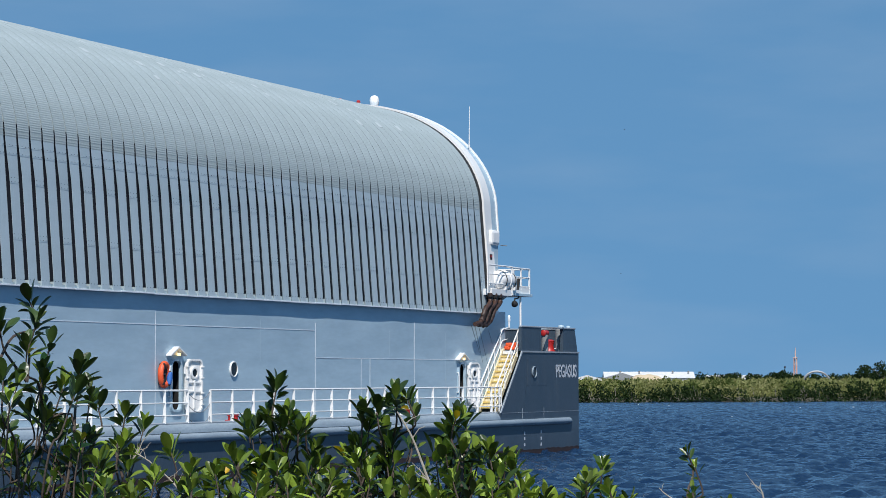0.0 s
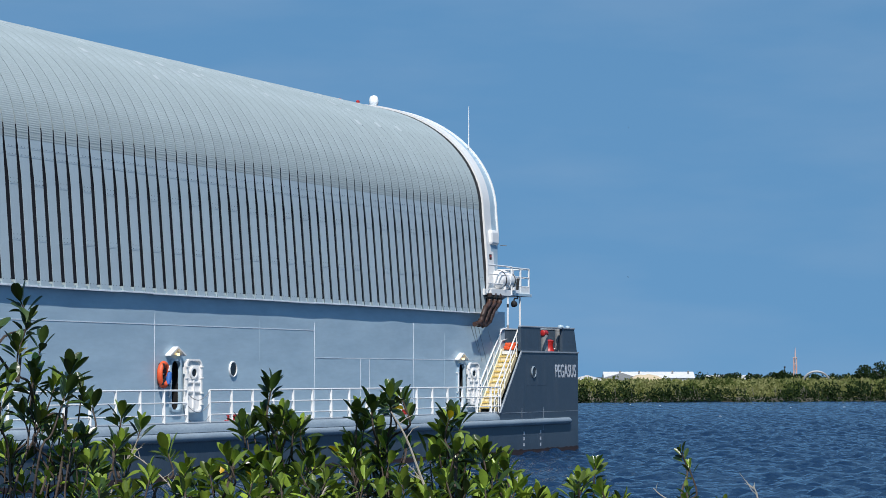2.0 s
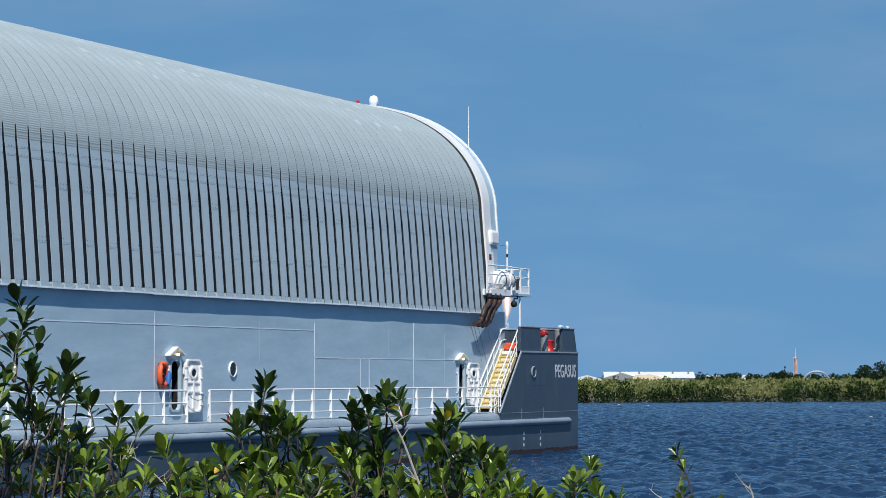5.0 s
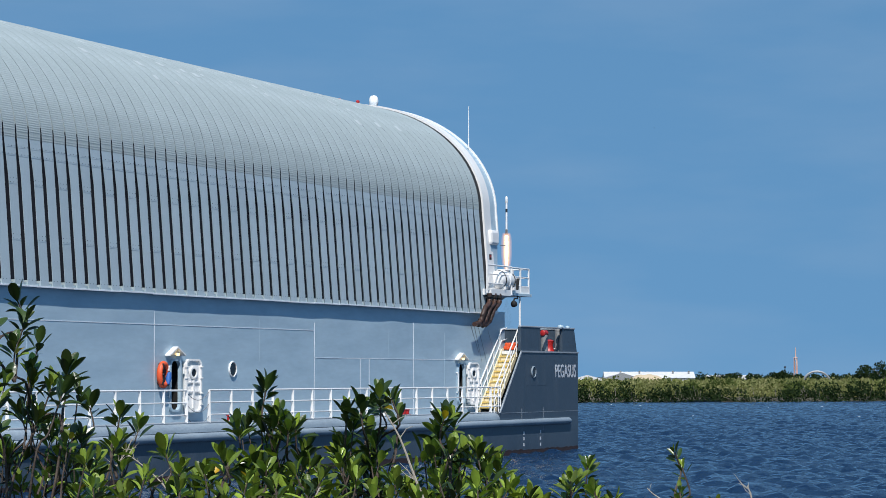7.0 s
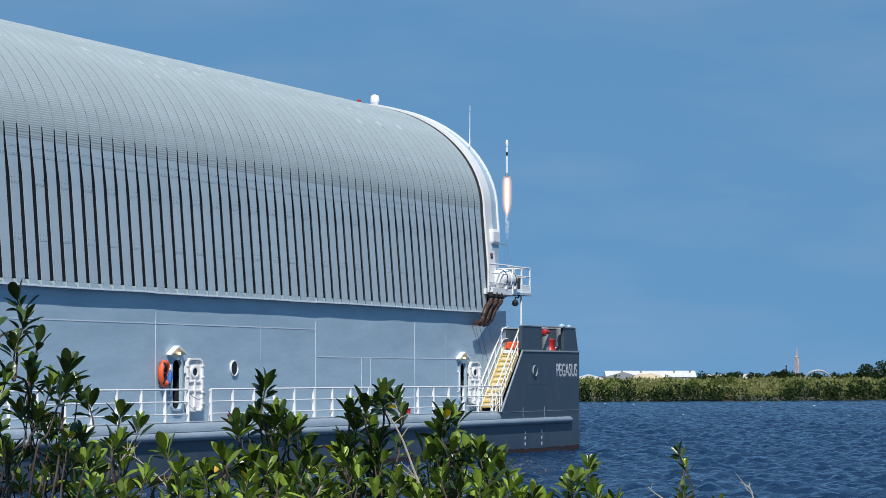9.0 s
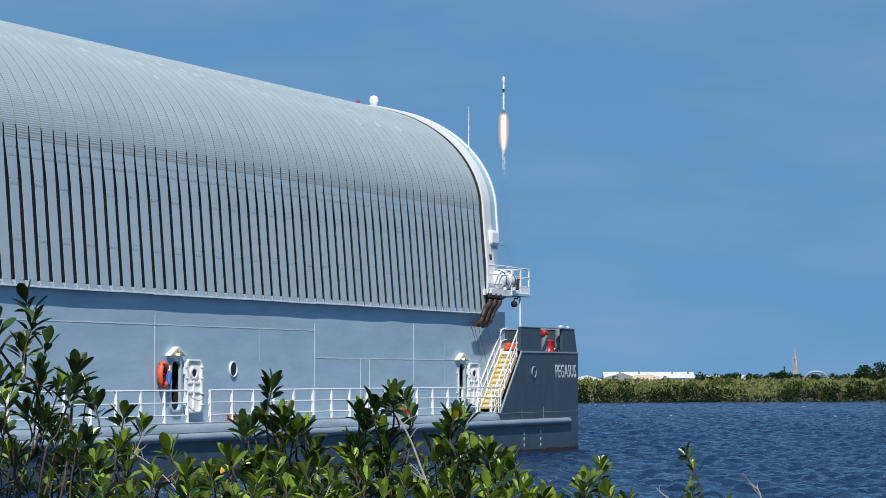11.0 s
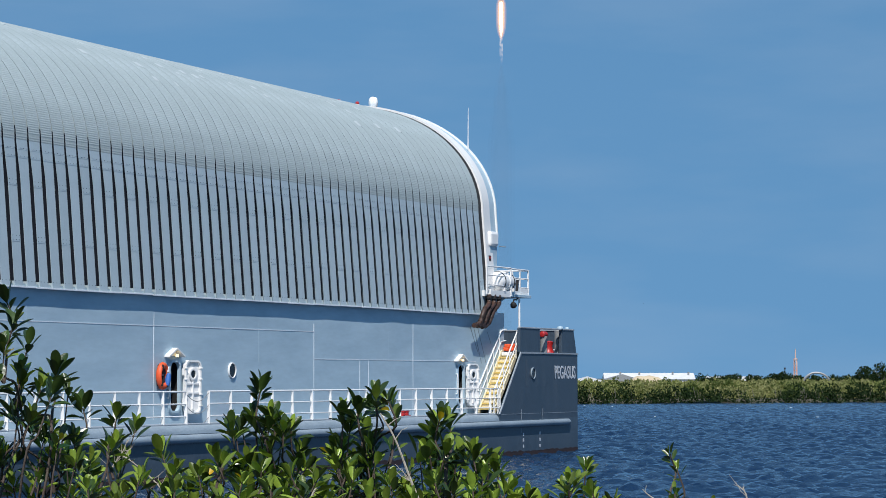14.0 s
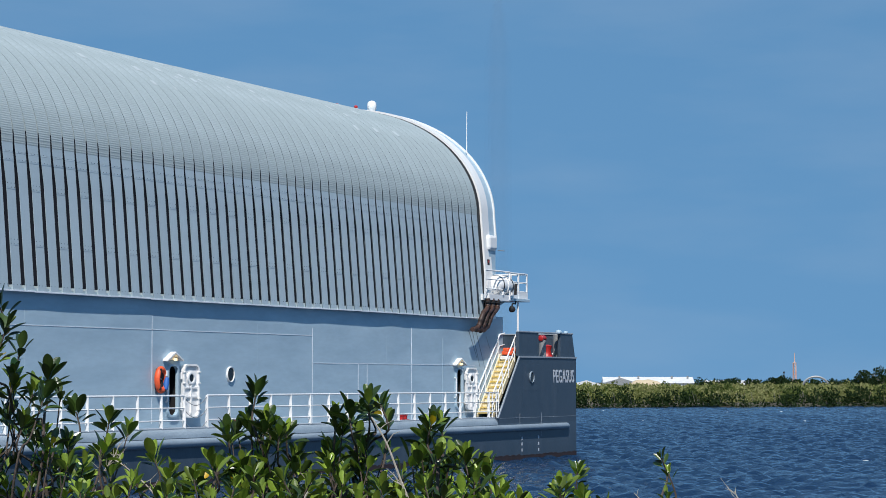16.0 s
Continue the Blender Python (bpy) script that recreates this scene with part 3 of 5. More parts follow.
# ---- fittings of the barge ----
def lettering(text, x, y, z, height, width, mat, parent):
    """Painted capitals on the side, raised by a few millimetres."""
    cu = bpy.data.curves.new("lettering", "FONT")
    cu.body, cu.size, cu.extrude, cu.offset = text, 1.0, 0.004, 0.012
    tmp = new("lettering_curve", cu)
    bpy.context.view_layer.update()
    me = bpy.data.meshes.new_from_object(tmp.evaluated_get(bpy.context.evaluated_depsgraph_get()))
    bpy.data.objects.remove(tmp)
    co = [v.co.copy() for v in me.vertices]
    x0, x1 = min(c.x for c in co), max(c.x for c in co)
    y0, y1 = min(c.y for c in co), max(c.y for c in co)
    for v in me.vertices:
        v.co = Vector((x + (v.co.x - x0) / (x1 - x0) * width, y - v.co.z, z + (v.co.y - y0) / (y1 - y0) * height))
    me.materials.clear()
    me.materials.append(mat)
    ob = new("lettering", me)
    ob.parent = parent
    return tagged(ob, "pale grey painted ship's name")


def rail_run(x0, x1, step=1.5, y=0.22):
    """A length of deck railing between x0 and x1: three bars and plate posts with flared feet."""
    r = thing("deck_railing", "white painted three-bar steel deck railing", "railing", (0, 0, 0), "deck railings")
    for z, rad in ((2.90, 0.032), (2.50, 0.024), (2.10, 0.024)):
        smooth(part("rail_bar", tube([(x0, y, z), (x1, y, z)], rad, 8), M_WHITE, r))
    n = max(1, round((x1 - x0) / step))
    for i in range(n + 1):
        x = x0 + (x1 - x0) * i / n
        plate = [(y - 0.06, DECK), (y + 0.07, DECK), (y + 0.055, 2.15), (y + 0.05, 2.5), (y + 0.045, 2.9), (y - 0.045, 2.9), (y - 0.05, 2.5), (y - 0.06, 2.15)]
        part("post", prism(plate, "x", x - 0.012, x + 0.012), M_WHITE, r)
    return r


def rounded(cx, cz, w, h, r, n=6):
    pts = []
    for qx, qz, a0 in ((1, 1, 0), (-1, 1, 90), (-1, -1, 180), (1, -1, 270)):
        for k in range(n + 1):
            a = radians(a0 + 90 * k / n)
            pts.append((cx + qx * (w / 2 - r) + r * math.cos(a), cz + qz * (h / 2 - r) + r * math.sin(a)))
    return pts


def frame_strip(outer, inner, y0, y1):
    bm = bmesh.new()
    loops = [[bm.verts.new((x, y, z)) for x, z in pts] for pts, y in ((inner, y1), (inner, y0), (outer, y0), (outer, y1))]
    n = len(outer)
    for a, b in zip(loops, loops[1:] + loops[:1]):
        for k in range(n):
            bm.faces.new((a[k], a[(k + 1) % n], b[(k + 1) % n], b[k]))
    return bm


def hatch(x):
    """A watertight doorway: rounded coaming, dark passage, canopy with a lamp, and its door swung open along the wall."""
    y = WALL_Y
    part("hatch_coaming", frame_strip(rounded(x, 3.06, 0.74, 1.74, 0.24), rounded(x, 3.06, 0.60, 1.60, 0.2), y - 0.09, y + 0.02), M_WALL, barge, "rounded hatch coaming")
    # flat black sheets paint in the passage's unlit depth
    part("hatch_passage", box(x - 0.5, x + 0.5, y + 0.9, y + 0.95, DECK, 4.3), M_DARK, barge, "dark passage inside the open hatch")
    for s in (-1, 1):
        part("hatch_passage", box(x + s * 0.48, x + s * 0.52, y + 0.032, y + 0.9, DECK, 4.3), M_DARK, barge)
    part("hatch_corner", prism([(x - 0.32, 3.89), (x + 0.32, 3.89), (x + 0.32, 3.6), (x + 0.28, 3.75), (x + 0.17, 3.85), (x - 0.17, 3.85), (x - 0.28, 3.75), (x - 0.32, 3.6)], "y", y - 0.004, y + 0.026), M_WALL, barge)
    part("hatch_corner", prism([(x - 0.32, 2.23), (x + 0.32, 2.23), (x + 0.32, 2.5), (x + 0.28, 2.37), (x + 0.17, 2.27), (x - 0.17, 2.27), (x - 0.28, 2.37), (x - 0.32, 2.5)], "y", y - 0.004, y + 0.026), M_WALL, barge)
    # canopy
    can = part("canopy", prism([(x - 0.58, 4.07), (x - 0.05, 4.33), (x + 0.48, 4.07), (x + 0.48, 4.02), (x - 0.05, 4.27), (x - 0.58, 4.02)], "y", y - 0.2, y), M_WHITE, barge, "small white gabled rain canopy")
    part("canopy_web", prism([(x - 0.46, 4.05), (x - 0.05, 4.27), (x + 0.36, 4.05)], "y", y - 0.04, y), M_WHITE, can)
    part("lamp", box(x + 0.0, x + 0.09, y - 0.17, y - 0.09, 4.03, 4.12, 0.015), M_LAMP, can, "small lit amber lamp")
    # door leaf, hinged beyond the frame, standing a little off the wall
    m = Matrix.Translation((x + 0.52, y - 0.1, 3.05)) @ Matrix.Rotation(radians(-9), 4, "Z")
    leaf = part("hatch_door", turned(prism(rounded(0.42, 0, 0.84, 1.76, 0.22), "y", -0.03, 0.03), m), M_WHITE, barge, "white watertight door standing open")
    part("door_rim", turned(frame_strip(rounded(0.42, 0, 0.84, 1.76, 0.22), rounded(0.42, 0, 0.72, 1.64, 0.17), -0.10, -0.028), m), M_WHITE, leaf)
    smooth(part("door_window", turned(ring((0.42, 0.42), 0.13, 0.21, -0.09, -0.02), m), M_WHITE, leaf, "round door window ring"))
    part("door_pane", turned(turned(lathe([(0, 0), (0.135, 0), (0.135, 0.02), (0, 0.02)], 20), Matrix.Translation((0.42, -0.04, 0.42)) @ Matrix.Rotation(radians(90), 4, "X")), m), M_GLASS, leaf)
    for z in (-0.2, 0.1):
        part("door_stiffener", turned(box(0.1, 0.74, -0.08, -0.028, z - 0.03, z + 0.03, 0.01), m), M_WHITE, leaf)
    part("door_stiffener", turned(box(0.38, 0.46, -0.085, -0.028, -0.75, 0.18, 0.01), m), M_WHITE, leaf)
    for z in (-0.62, -0.25, 0.25, 0.62):
        for u in (0.03, 0.81):
            part("door_dog", turned(box(u - 0.06, u + 0.06, -0.13, -0.06, z - 0.025, z + 0.025, 0.01), m), M_WHITE, leaf)
    for z in (-0.5, 0.5):
        part("hinge", turned(tube([(-0.05, -0.02, z - 0.12), (-0.05, -0.02, z + 0.12)], 0.035, 8), m), M_WHITE, leaf)
    part("grab_bar", tube(curve_points([(x - 0.42, y, 3.5), (x - 0.42, y - 0.09, 3.45), (x - 0.42, y - 0.09, 2.75), (x - 0.42, y, 2.7)], 3), 0.022, 6), M_WHITE, barge)


def build_railings():
    rail_run(-62.98, -35.98)
    rail_run(-34.45, -9.95)
    for z in (2.86, 2.46, 2.06):
        pts = [(-35.98 + 1.53 * k / 12, 0.22, z - 0.28 * (1 - (k / 6 - 1) ** 2)) for k in range(13)]
        c = smooth(part("gap_chain", tube(pts, 0.012, 5), M_STEEL))
        tagged(c, "sagging steel chain across the railing gap", "chain", "gap chains")


def build_stairs():
    st = thing("stairway", "steep white steel stairway with yellow treads", "stairway")
    x0, x1, z0, z1 = -9.35, -6.65, DECK, 4.44
    dx, dz = x1 - x0, z1 - z0
    for y in (0.30, 1.0):
        part("stringer", prism([(x0 - 0.12, z0), (x0 + 0.12, z0), (x1 + 0.1, z1 - 0.02), (x1 + 0.1, z1 + 0.12), (x1 - 0.1, z1 + 0.1)], "y", y - 0.03, y + 0.03), M_CREAM, st)
    for k in range(11):
        u = (k + 1) / 12
        x, z = x0 + dx * u, z0 + dz * u
        t = part("tread", box(x - 0.13, x + 0.13, 0.33, 0.97, z - 0.02, z + 0.02, 0.006), M_CREAM, st)
        part("riser", box(x + 0.11, x + 0.12, 0.34, 0.96, z + 0.02, z + 0.16), M_CREAM, t)
        part("nosing", box(x - 0.15, x - 0.12, 0.33, 0.97, z - 0.05, z + 0.025), M_YELLOW, t)
    for y in (0.26, 1.02):
        for h, r in ((1.0, 0.032), (0.52, 0.022)):
            pts = [(x0 - 0.1, y, z0 + h - 0.05), (x0 + dx * 0.97, y, z0 + dz * 0.97 + h), (x1 + 0.5, y, z1 + h)]
            if h == 1.0:
                pts = [(x0 - 0.1, y, z0)] + pts
            smooth(part("handrail", tube(pts, r, 8), M_WHITE, st))
        for u in (0.12, 0.38, 0.64, 0.9):
            x, z = x0 + dx * u, z0 + dz * u
            part("baluster", tube([(x, y, z), (x, y, z + 1.0)], 0.025, 6), M_WHITE, st)
    # short guard at the foot
    g = thing("deck_railing", "white painted short guard rail at the stair foot", "railing", (0, 0, 0), "deck railings")
    for z in (2.90, 2.50, 2.10):
        part("rail_bar", tube([(-9.9, 0.22, z), (-9.1, 0.10, z)], 0.026, 8), M_WHITE, g)
    for x, y in ((-9.6, 0.19), (-9.3, 0.13), (-9.15, 0.1)):
        part("post", tube([(x, y, DECK), (x, y, 2.92)], 0.03, 6), M_WHITE, g)


def build_platform():
    p = thing("side_platform", "white railed steel platform bracketed to the cover's end", "platform")
    x0, x1, y0, z = -9.5, -4.2, 0.55, 6.95
    part("platform_floor", box(-9.05, -6.75, y0, WALL_Y - 0.1, z - 0.16, z + 0.1, 0.01), M_WHITE, p, "white floor with a deep kick plate")
    part("platform_floor", box(-6.74, x1, 0.6, 2.3, z - 0.12, z, 0.01), M_WALL, p)
    part("bracket", prism([(-8.8, z - 0.16), (-7.0, z - 0.16), (-8.0, z - 0.42), (-8.6, z - 0.42)], "y", WALL_Y - 0.3, WALL_Y - 0.24), M_WALL, p)
    part("bracket", prism([(-7.2, z - 0.12), (-5.6, z - 0.12), (-7.2, z - 0.6)], "y", 1.2, 1.26), M_WALL, p)
    for h, r in ((1.1, 0.035), (0.72, 0.025), (0.32, 0.025)):
        smooth(part("rail_bar", tube([(x0, y0, z + h), (-6.75, y0, z + h), (-6.75, 0.75, z + h), (x1 + 0.02, 0.75, z + h), (x1 + 0.02, 2.28, z + h)], r, 8), M_WHITE, p))
    for x, y in ((x0, y0), (-6.75, y0), (-5.2, 0.75), (x1, 0.75), (x1, 1.5), (x1, 2.25)):
        part("post", box(x - 0.04, x + 0.04, y - 0.03, y + 0.03, z - 0.1, z + 1.12), M_WHITE, p)
    part("kick_plate", box(-6.72, x1, 0.73, 0.75, z, z + 0.3), M_WHITE, p)
    smooth(part("prop", tube([(-5.35, 0.72, 4.44), (-5.35, 0.72, z - 0.12)], 0.045, 8), M_WHITE, p, "thin white prop down to the deckhouse"))
    # inflatable raft in its capsule
    c = thing("raft_canister", "white barrel-shaped life raft canister on the platform", "canister", (-7.0, 0.9, z + 0.52))
    prof = [(0.0, -0.95), (0.25, -0.93), (0.38, -0.8), (0.42, -0.5), (0.42, -0.03), (0.45, -0.02), (0.45, 0.02), (0.42, 0.03), (0.42, 0.5), (0.38, 0.8), (0.25, 0.93), (0.0, 0.95)]
    smooth(part("shell", turned(lathe(prof, 22), Matrix.Rotation(radians(90), 4, "Y")), M_WHITE, c))
    for x in (-0.5, 0.5):
        part("strap", turned(lathe([(0.425, -0.03), (0.435, -0.03), (0.435, 0.03), (0.425, 0.03)], 22), Matrix.Translation((x, 0, 0)) @ Matrix.Rotation(radians(90), 4, "Y")), M_DARK, c)
        part("cradle", box(x - 0.05, x + 0.05, -0.4, 0.4, -0.42, -0.28, 0.01), M_WHITE, c)
    for k, x in enumerate((0.72, 0.86)):
        part("lashing", tube([(x, -0.44, 0.1), (x - 0.15, -0.46, -0.38)], 0.04, 6), M_DARK, c)
    # floodlight below
    f = thing("floodlight", "dark floodlight hanging below the platform", "lamp", (-6.3, 0.62, 6.5))
    smooth(part("housing", turned(lathe([(0.05, 0.12), (0.08, 0.09), (0.13, 0.03), (0.145, -0.08), (0.12, -0.12), (0.0, -0.13)], 14), Matrix.Rotation(radians(-35), 4, "Y")), M_DARK, f))
    part("arm", tube([(0, 0.0, 0.10), (0.12, 0.02, 0.22), (0.55, 0.06, 0.22), (0.75, 0.08, 0.40)], 0.035, 6), M_DARK, f)
    # placard
    part("placard", box(-8.25, -8.0, WALL_Y - 0.09, WALL_Y - 0.06, 8.2, 8.55, 0.004), M_DARK, barge, "small dark placard")
    part("placard_mark", box(-8.2, -8.05, WALL_Y - 0.1, WALL_Y - 0.088, 8.42, 8.5), M_RED, barge)


def build_exhausts():
    for k in range(3):
        d = 0.54 * k
        e = thing("exhaust_pipe", "rust-brown bent exhaust pipe with scorched bands", "pipe", (0, 0, 0), "exhaust pipes")
        pts = curve_points([(-9.1 + d, 0.62, 6.86), (-9.1 + d, 0.60, 6.62), (-9.24 + d, 0.58, 6.42), (-9.66 + d * 0.95, 0.58, 6.2), (-9.86 + d * 0.93, 0.60, 5.95), (-9.92 + d * 0.9, 0.64, 5.75), (-10.15 + d * 0.86, 0.68, 5.57), (-10.6 + d * 0.82, 0.68, 5.52 - 0.02 * k)], 6)
        smooth(part("pipe_body", tube(pts, 0.10, 12), M_RUST, e))
        for i in (2, 9, 17, 25, 32, 38):
            q, w = pts[i], (pts[i + 1] - pts[i]).normalized()
            part("band", tube([q - w * 0.03, q + w * 0.03], 0.118, 12), M_RUST, e)
        part("flange", lathe([(0.12, 0), (0.17, 0), (0.17, 0.06), (0.12, 0.06)], 12, at=(-9.12 + d, 0.62, 6.68)), M_DARK, e)


def build_roof_gear():
    d = thing("radome", "small white satellite dome on the arch", "dome", (-6.95, 7.0, 15.2))
    smooth(part("dome", lathe([(0.17, 0.0), (0.17, 0.1), (0.2, 0.14), (0.21, 0.3), (0.19, 0.42), (0.13, 0.5), (0.0, 0.54)], 18), M_WHITE, d))
    part("dome_base", lathe([(0.2, -0.35), (0.2, 0.0), (0.0, 0.0)], 12), M_WHITE, d)
    for x, h in ((-8.6, 0.13), (-10.5, 0.03)):
        b = thing("beacon", "small red warning beacon on the roof crest", "beacon", (x, 7.0, 15.1), "roof beacons")
        part("beacon_base", lathe([(0.1, -0.1), (0.1, 0.12), (0.07, 0.14), (0, 0.14)], 12), M_WHITE, b)
        smooth(part("beacon_lens", lathe([(0.08, 0.12), (0.09, 0.12 + h * 0.6), (0.05, 0.12 + h), (0, 0.13 + h)], 12), M_RED, b))
    a = thing("whip_antenna", "thin white whip antenna above the arch", "antenna", (-7.25, 2.34, 13.2))
    smooth(part("whip", tube([(0, 0, 0), (0, 0, 0.5), (0.02, 0, 1.82)], [0.033, 0.02, 0.013], 6), M_WHITE, a))
    r = part("stub_rod", tube([(-7.2, 0.9, 8.98), (-6.85, 0.75, 8.97)], 0.02, 6), M_STEEL, barge)


def life_ring(x, y, z):
    r = thing("life_ring", "orange life ring with a blue line bag on the wall", "life ring", (x, y, z))
    bm = bmesh.new()
    n, m = 28, 10
    loops = [[bm.verts.new(((0.33 + 0.1 * math.cos(b)) * math.cos(a) * 0.76, 0.1 * math.sin(b), (0.33 + 0.1 * math.cos(b)) * math.sin(a) * 1.05)) for b in (k * math.tau / m for k in range(m))] for a in (j * math.tau / n for j in range(n))]
    for i in range(n):
        for k in range(m):
            bm.faces.new((loops[i][k], loops[(i + 1) % n][k], loops[(i + 1) % n][(k + 1) % m], loops[i][(k + 1) % m]))
    smooth(part("ring_body", bm, M_ORANGE, r))
    smooth(part("line_bag", turned(lathe([(0.0, -0.24), (0.07, -0.2), (0.1, 0), (0.07, 0.2), (0, 0.22)], 12), Matrix.Translation((0.2, -0.08, -0.12)) @ Matrix.Rotation(0.25, 4, "Y")), M_BLUE, r, "blue rescue line bag"))
    for a in (0.6, 2.2, 3.9, 5.3):
        c = Vector((0.33 * 0.76 * math.cos(a), 0, 0.33 * 1.05 * math.sin(a)))
        part("strap", box(c.x - 0.04, c.x + 0.04, -0.115, 0.1, c.z - 0.09, c.z + 0.09, 0.03), M_DARK if a > 2 else M_WHITE, r)
    part("bracket", box(-0.05, 0.3, -0.02, 0.12, 0.05, 0.3, 0.02), M_DARK, r)
    part("bracket", box(0.02, 0.12, -0.02, 0.12, -0.42, 0.0, 0.02), M_DARK, r)


def bitt(x, y):
    b = thing("mooring_bitt", "low red double mooring bitt on the side deck", "bitt", (x, y, DECK + 0.01), "mooring bitts")
    part("base_plate", box(-0.3, 0.3, -0.14, 0.14, 0, 0.04, 0.01), M_RED, b)
    for s in (-1, 1):
        smooth(part("bollard", lathe([(0.09, 0.04), (0.09, 0.17), (0.12, 0.18), (0.12, 0.23), (0, 0.24)], 12, at=(s * 0.17, 0, 0)), M_RED, b))


def build_stern_gear():
    z = 4.445
    v = thing("vent_post", "grey vent pipe with a red cap on the stern deck", "vent", (-3.1, 0.45, z))
    smooth(part("pipe", lathe([(0.16, 0), (0.16, 0.72), (0.12, 0.74), (0, 0.74)], 16), M_STEEL, v))
    smooth(part("cap", turned(lathe([(0.1, -0.22), (0.13, -0.2), (0.13, 0.2), (0.1, 0.22)], 12), Matrix.Translation((0, 0, 0.82)) @ Matrix.Rotation(radians(90), 4, "Y")), M_RED, v, "red cap"))
    w = thing("capstan", "red capstan with a white line on the stern deck", "capstan", (-1.35, 0.9, z))
    smooth(part("drum", lathe([(0.3, 0), (0.22, 0.1), (0.18, 0.3), (0.24, 0.5), (0.1, 0.56), (0, 0.56)], 16), M_RED, w))
    part("line", tube(curve_points([(-0.35, -0.4, 0.15), (0.1, -0.3, 0.1), (0.5, -0.35, 0.35), (0.85, -0.45, 0.75)], 5), 0.03, 6), M_WHITE, w)
    p = thing("mooring_post", "grey steel mooring post on the stern deck", "post", (-1.45, 0.4, z))
    smooth(part("pipe", lathe([(0.17, 0), (0.17, 1.0), (0.14, 1.03), (0, 1.03)], 16), M_STEEL, p))
    for x, h, r in ((-2.0, 0.13, 0.15), (-1.1, 0.1, 0.1)):
        d = thing("deck_light", "small pale dome on the bulwark cap", "light", (x, 0.09, 5.53), "bulwark domes")
        smooth(part("dome", lathe([(r, 0), (r, 0.04), (r * 0.8, h * 0.7), (0, h)], 14), M_WALL, d))
    s = thing("life_jackets", "bundle of orange life jackets at the stair head", "life jackets", (-6.4, 0.65, z))
    for k, (x, y, zz) in enumerate(((0, -0.24, 0.1), (0.05, 0.02, 0.12), (0.02, 0.26, 0.1), (0.06, -0.1, 0.26), (0.02, 0.18, 0.27))):
        b = box(x - 0.16, x + 0.16, y - 0.13, y + 0.13, zz - 0.09, zz + 0.09, 0.05)
        part("jacket", turned(b, Matrix.Rotation(0.12 * (k % 3 - 1), 4, "X")), M_ORANGE, s)
    part("chute_plate", box(-6.9, -6.61, 0.36, 0.94, 4.30, 4.45, 0.02), M_WHITE, barge, "white landing plate")


for hx in HATCHES:
    hatch(hx)
build_railings()
build_stairs()
build_platform()
build_exhausts()
build_roof_gear()
build_stern_gear()
life_ring(-36.3, 0.9, 3.41)
bitt(-31.95, 0.7)
bitt(-17.6, 0.7)
lettering("PEGASUS", -2.9, -0.003, 3.30, 0.58, 2.62, M_LETTER, barge)
for x, zs in ((-6.72, (0.86, 0.62, 0.36)), (-4.75, (0.88, 0.6, 0.34))):
    for z in zs:
        part("draught_mark", box(x - 0.05, x + 0.07, -0.006, 0.004, z, z + 0.13), M_LETTER, barge)


# ---- the rocket ----
M_SOOT = material("soot-darkened booster paint", (0.30, 0.31, 0.33), 0.6, patch=6)
M_ROCKET = material("white rocket paint", (0.80, 0.81, 0.82), 0.5, patch=8, grain=1)
rocket = thing("rocket", "slim white two-stage rocket rising on a bright flame", "rocket")


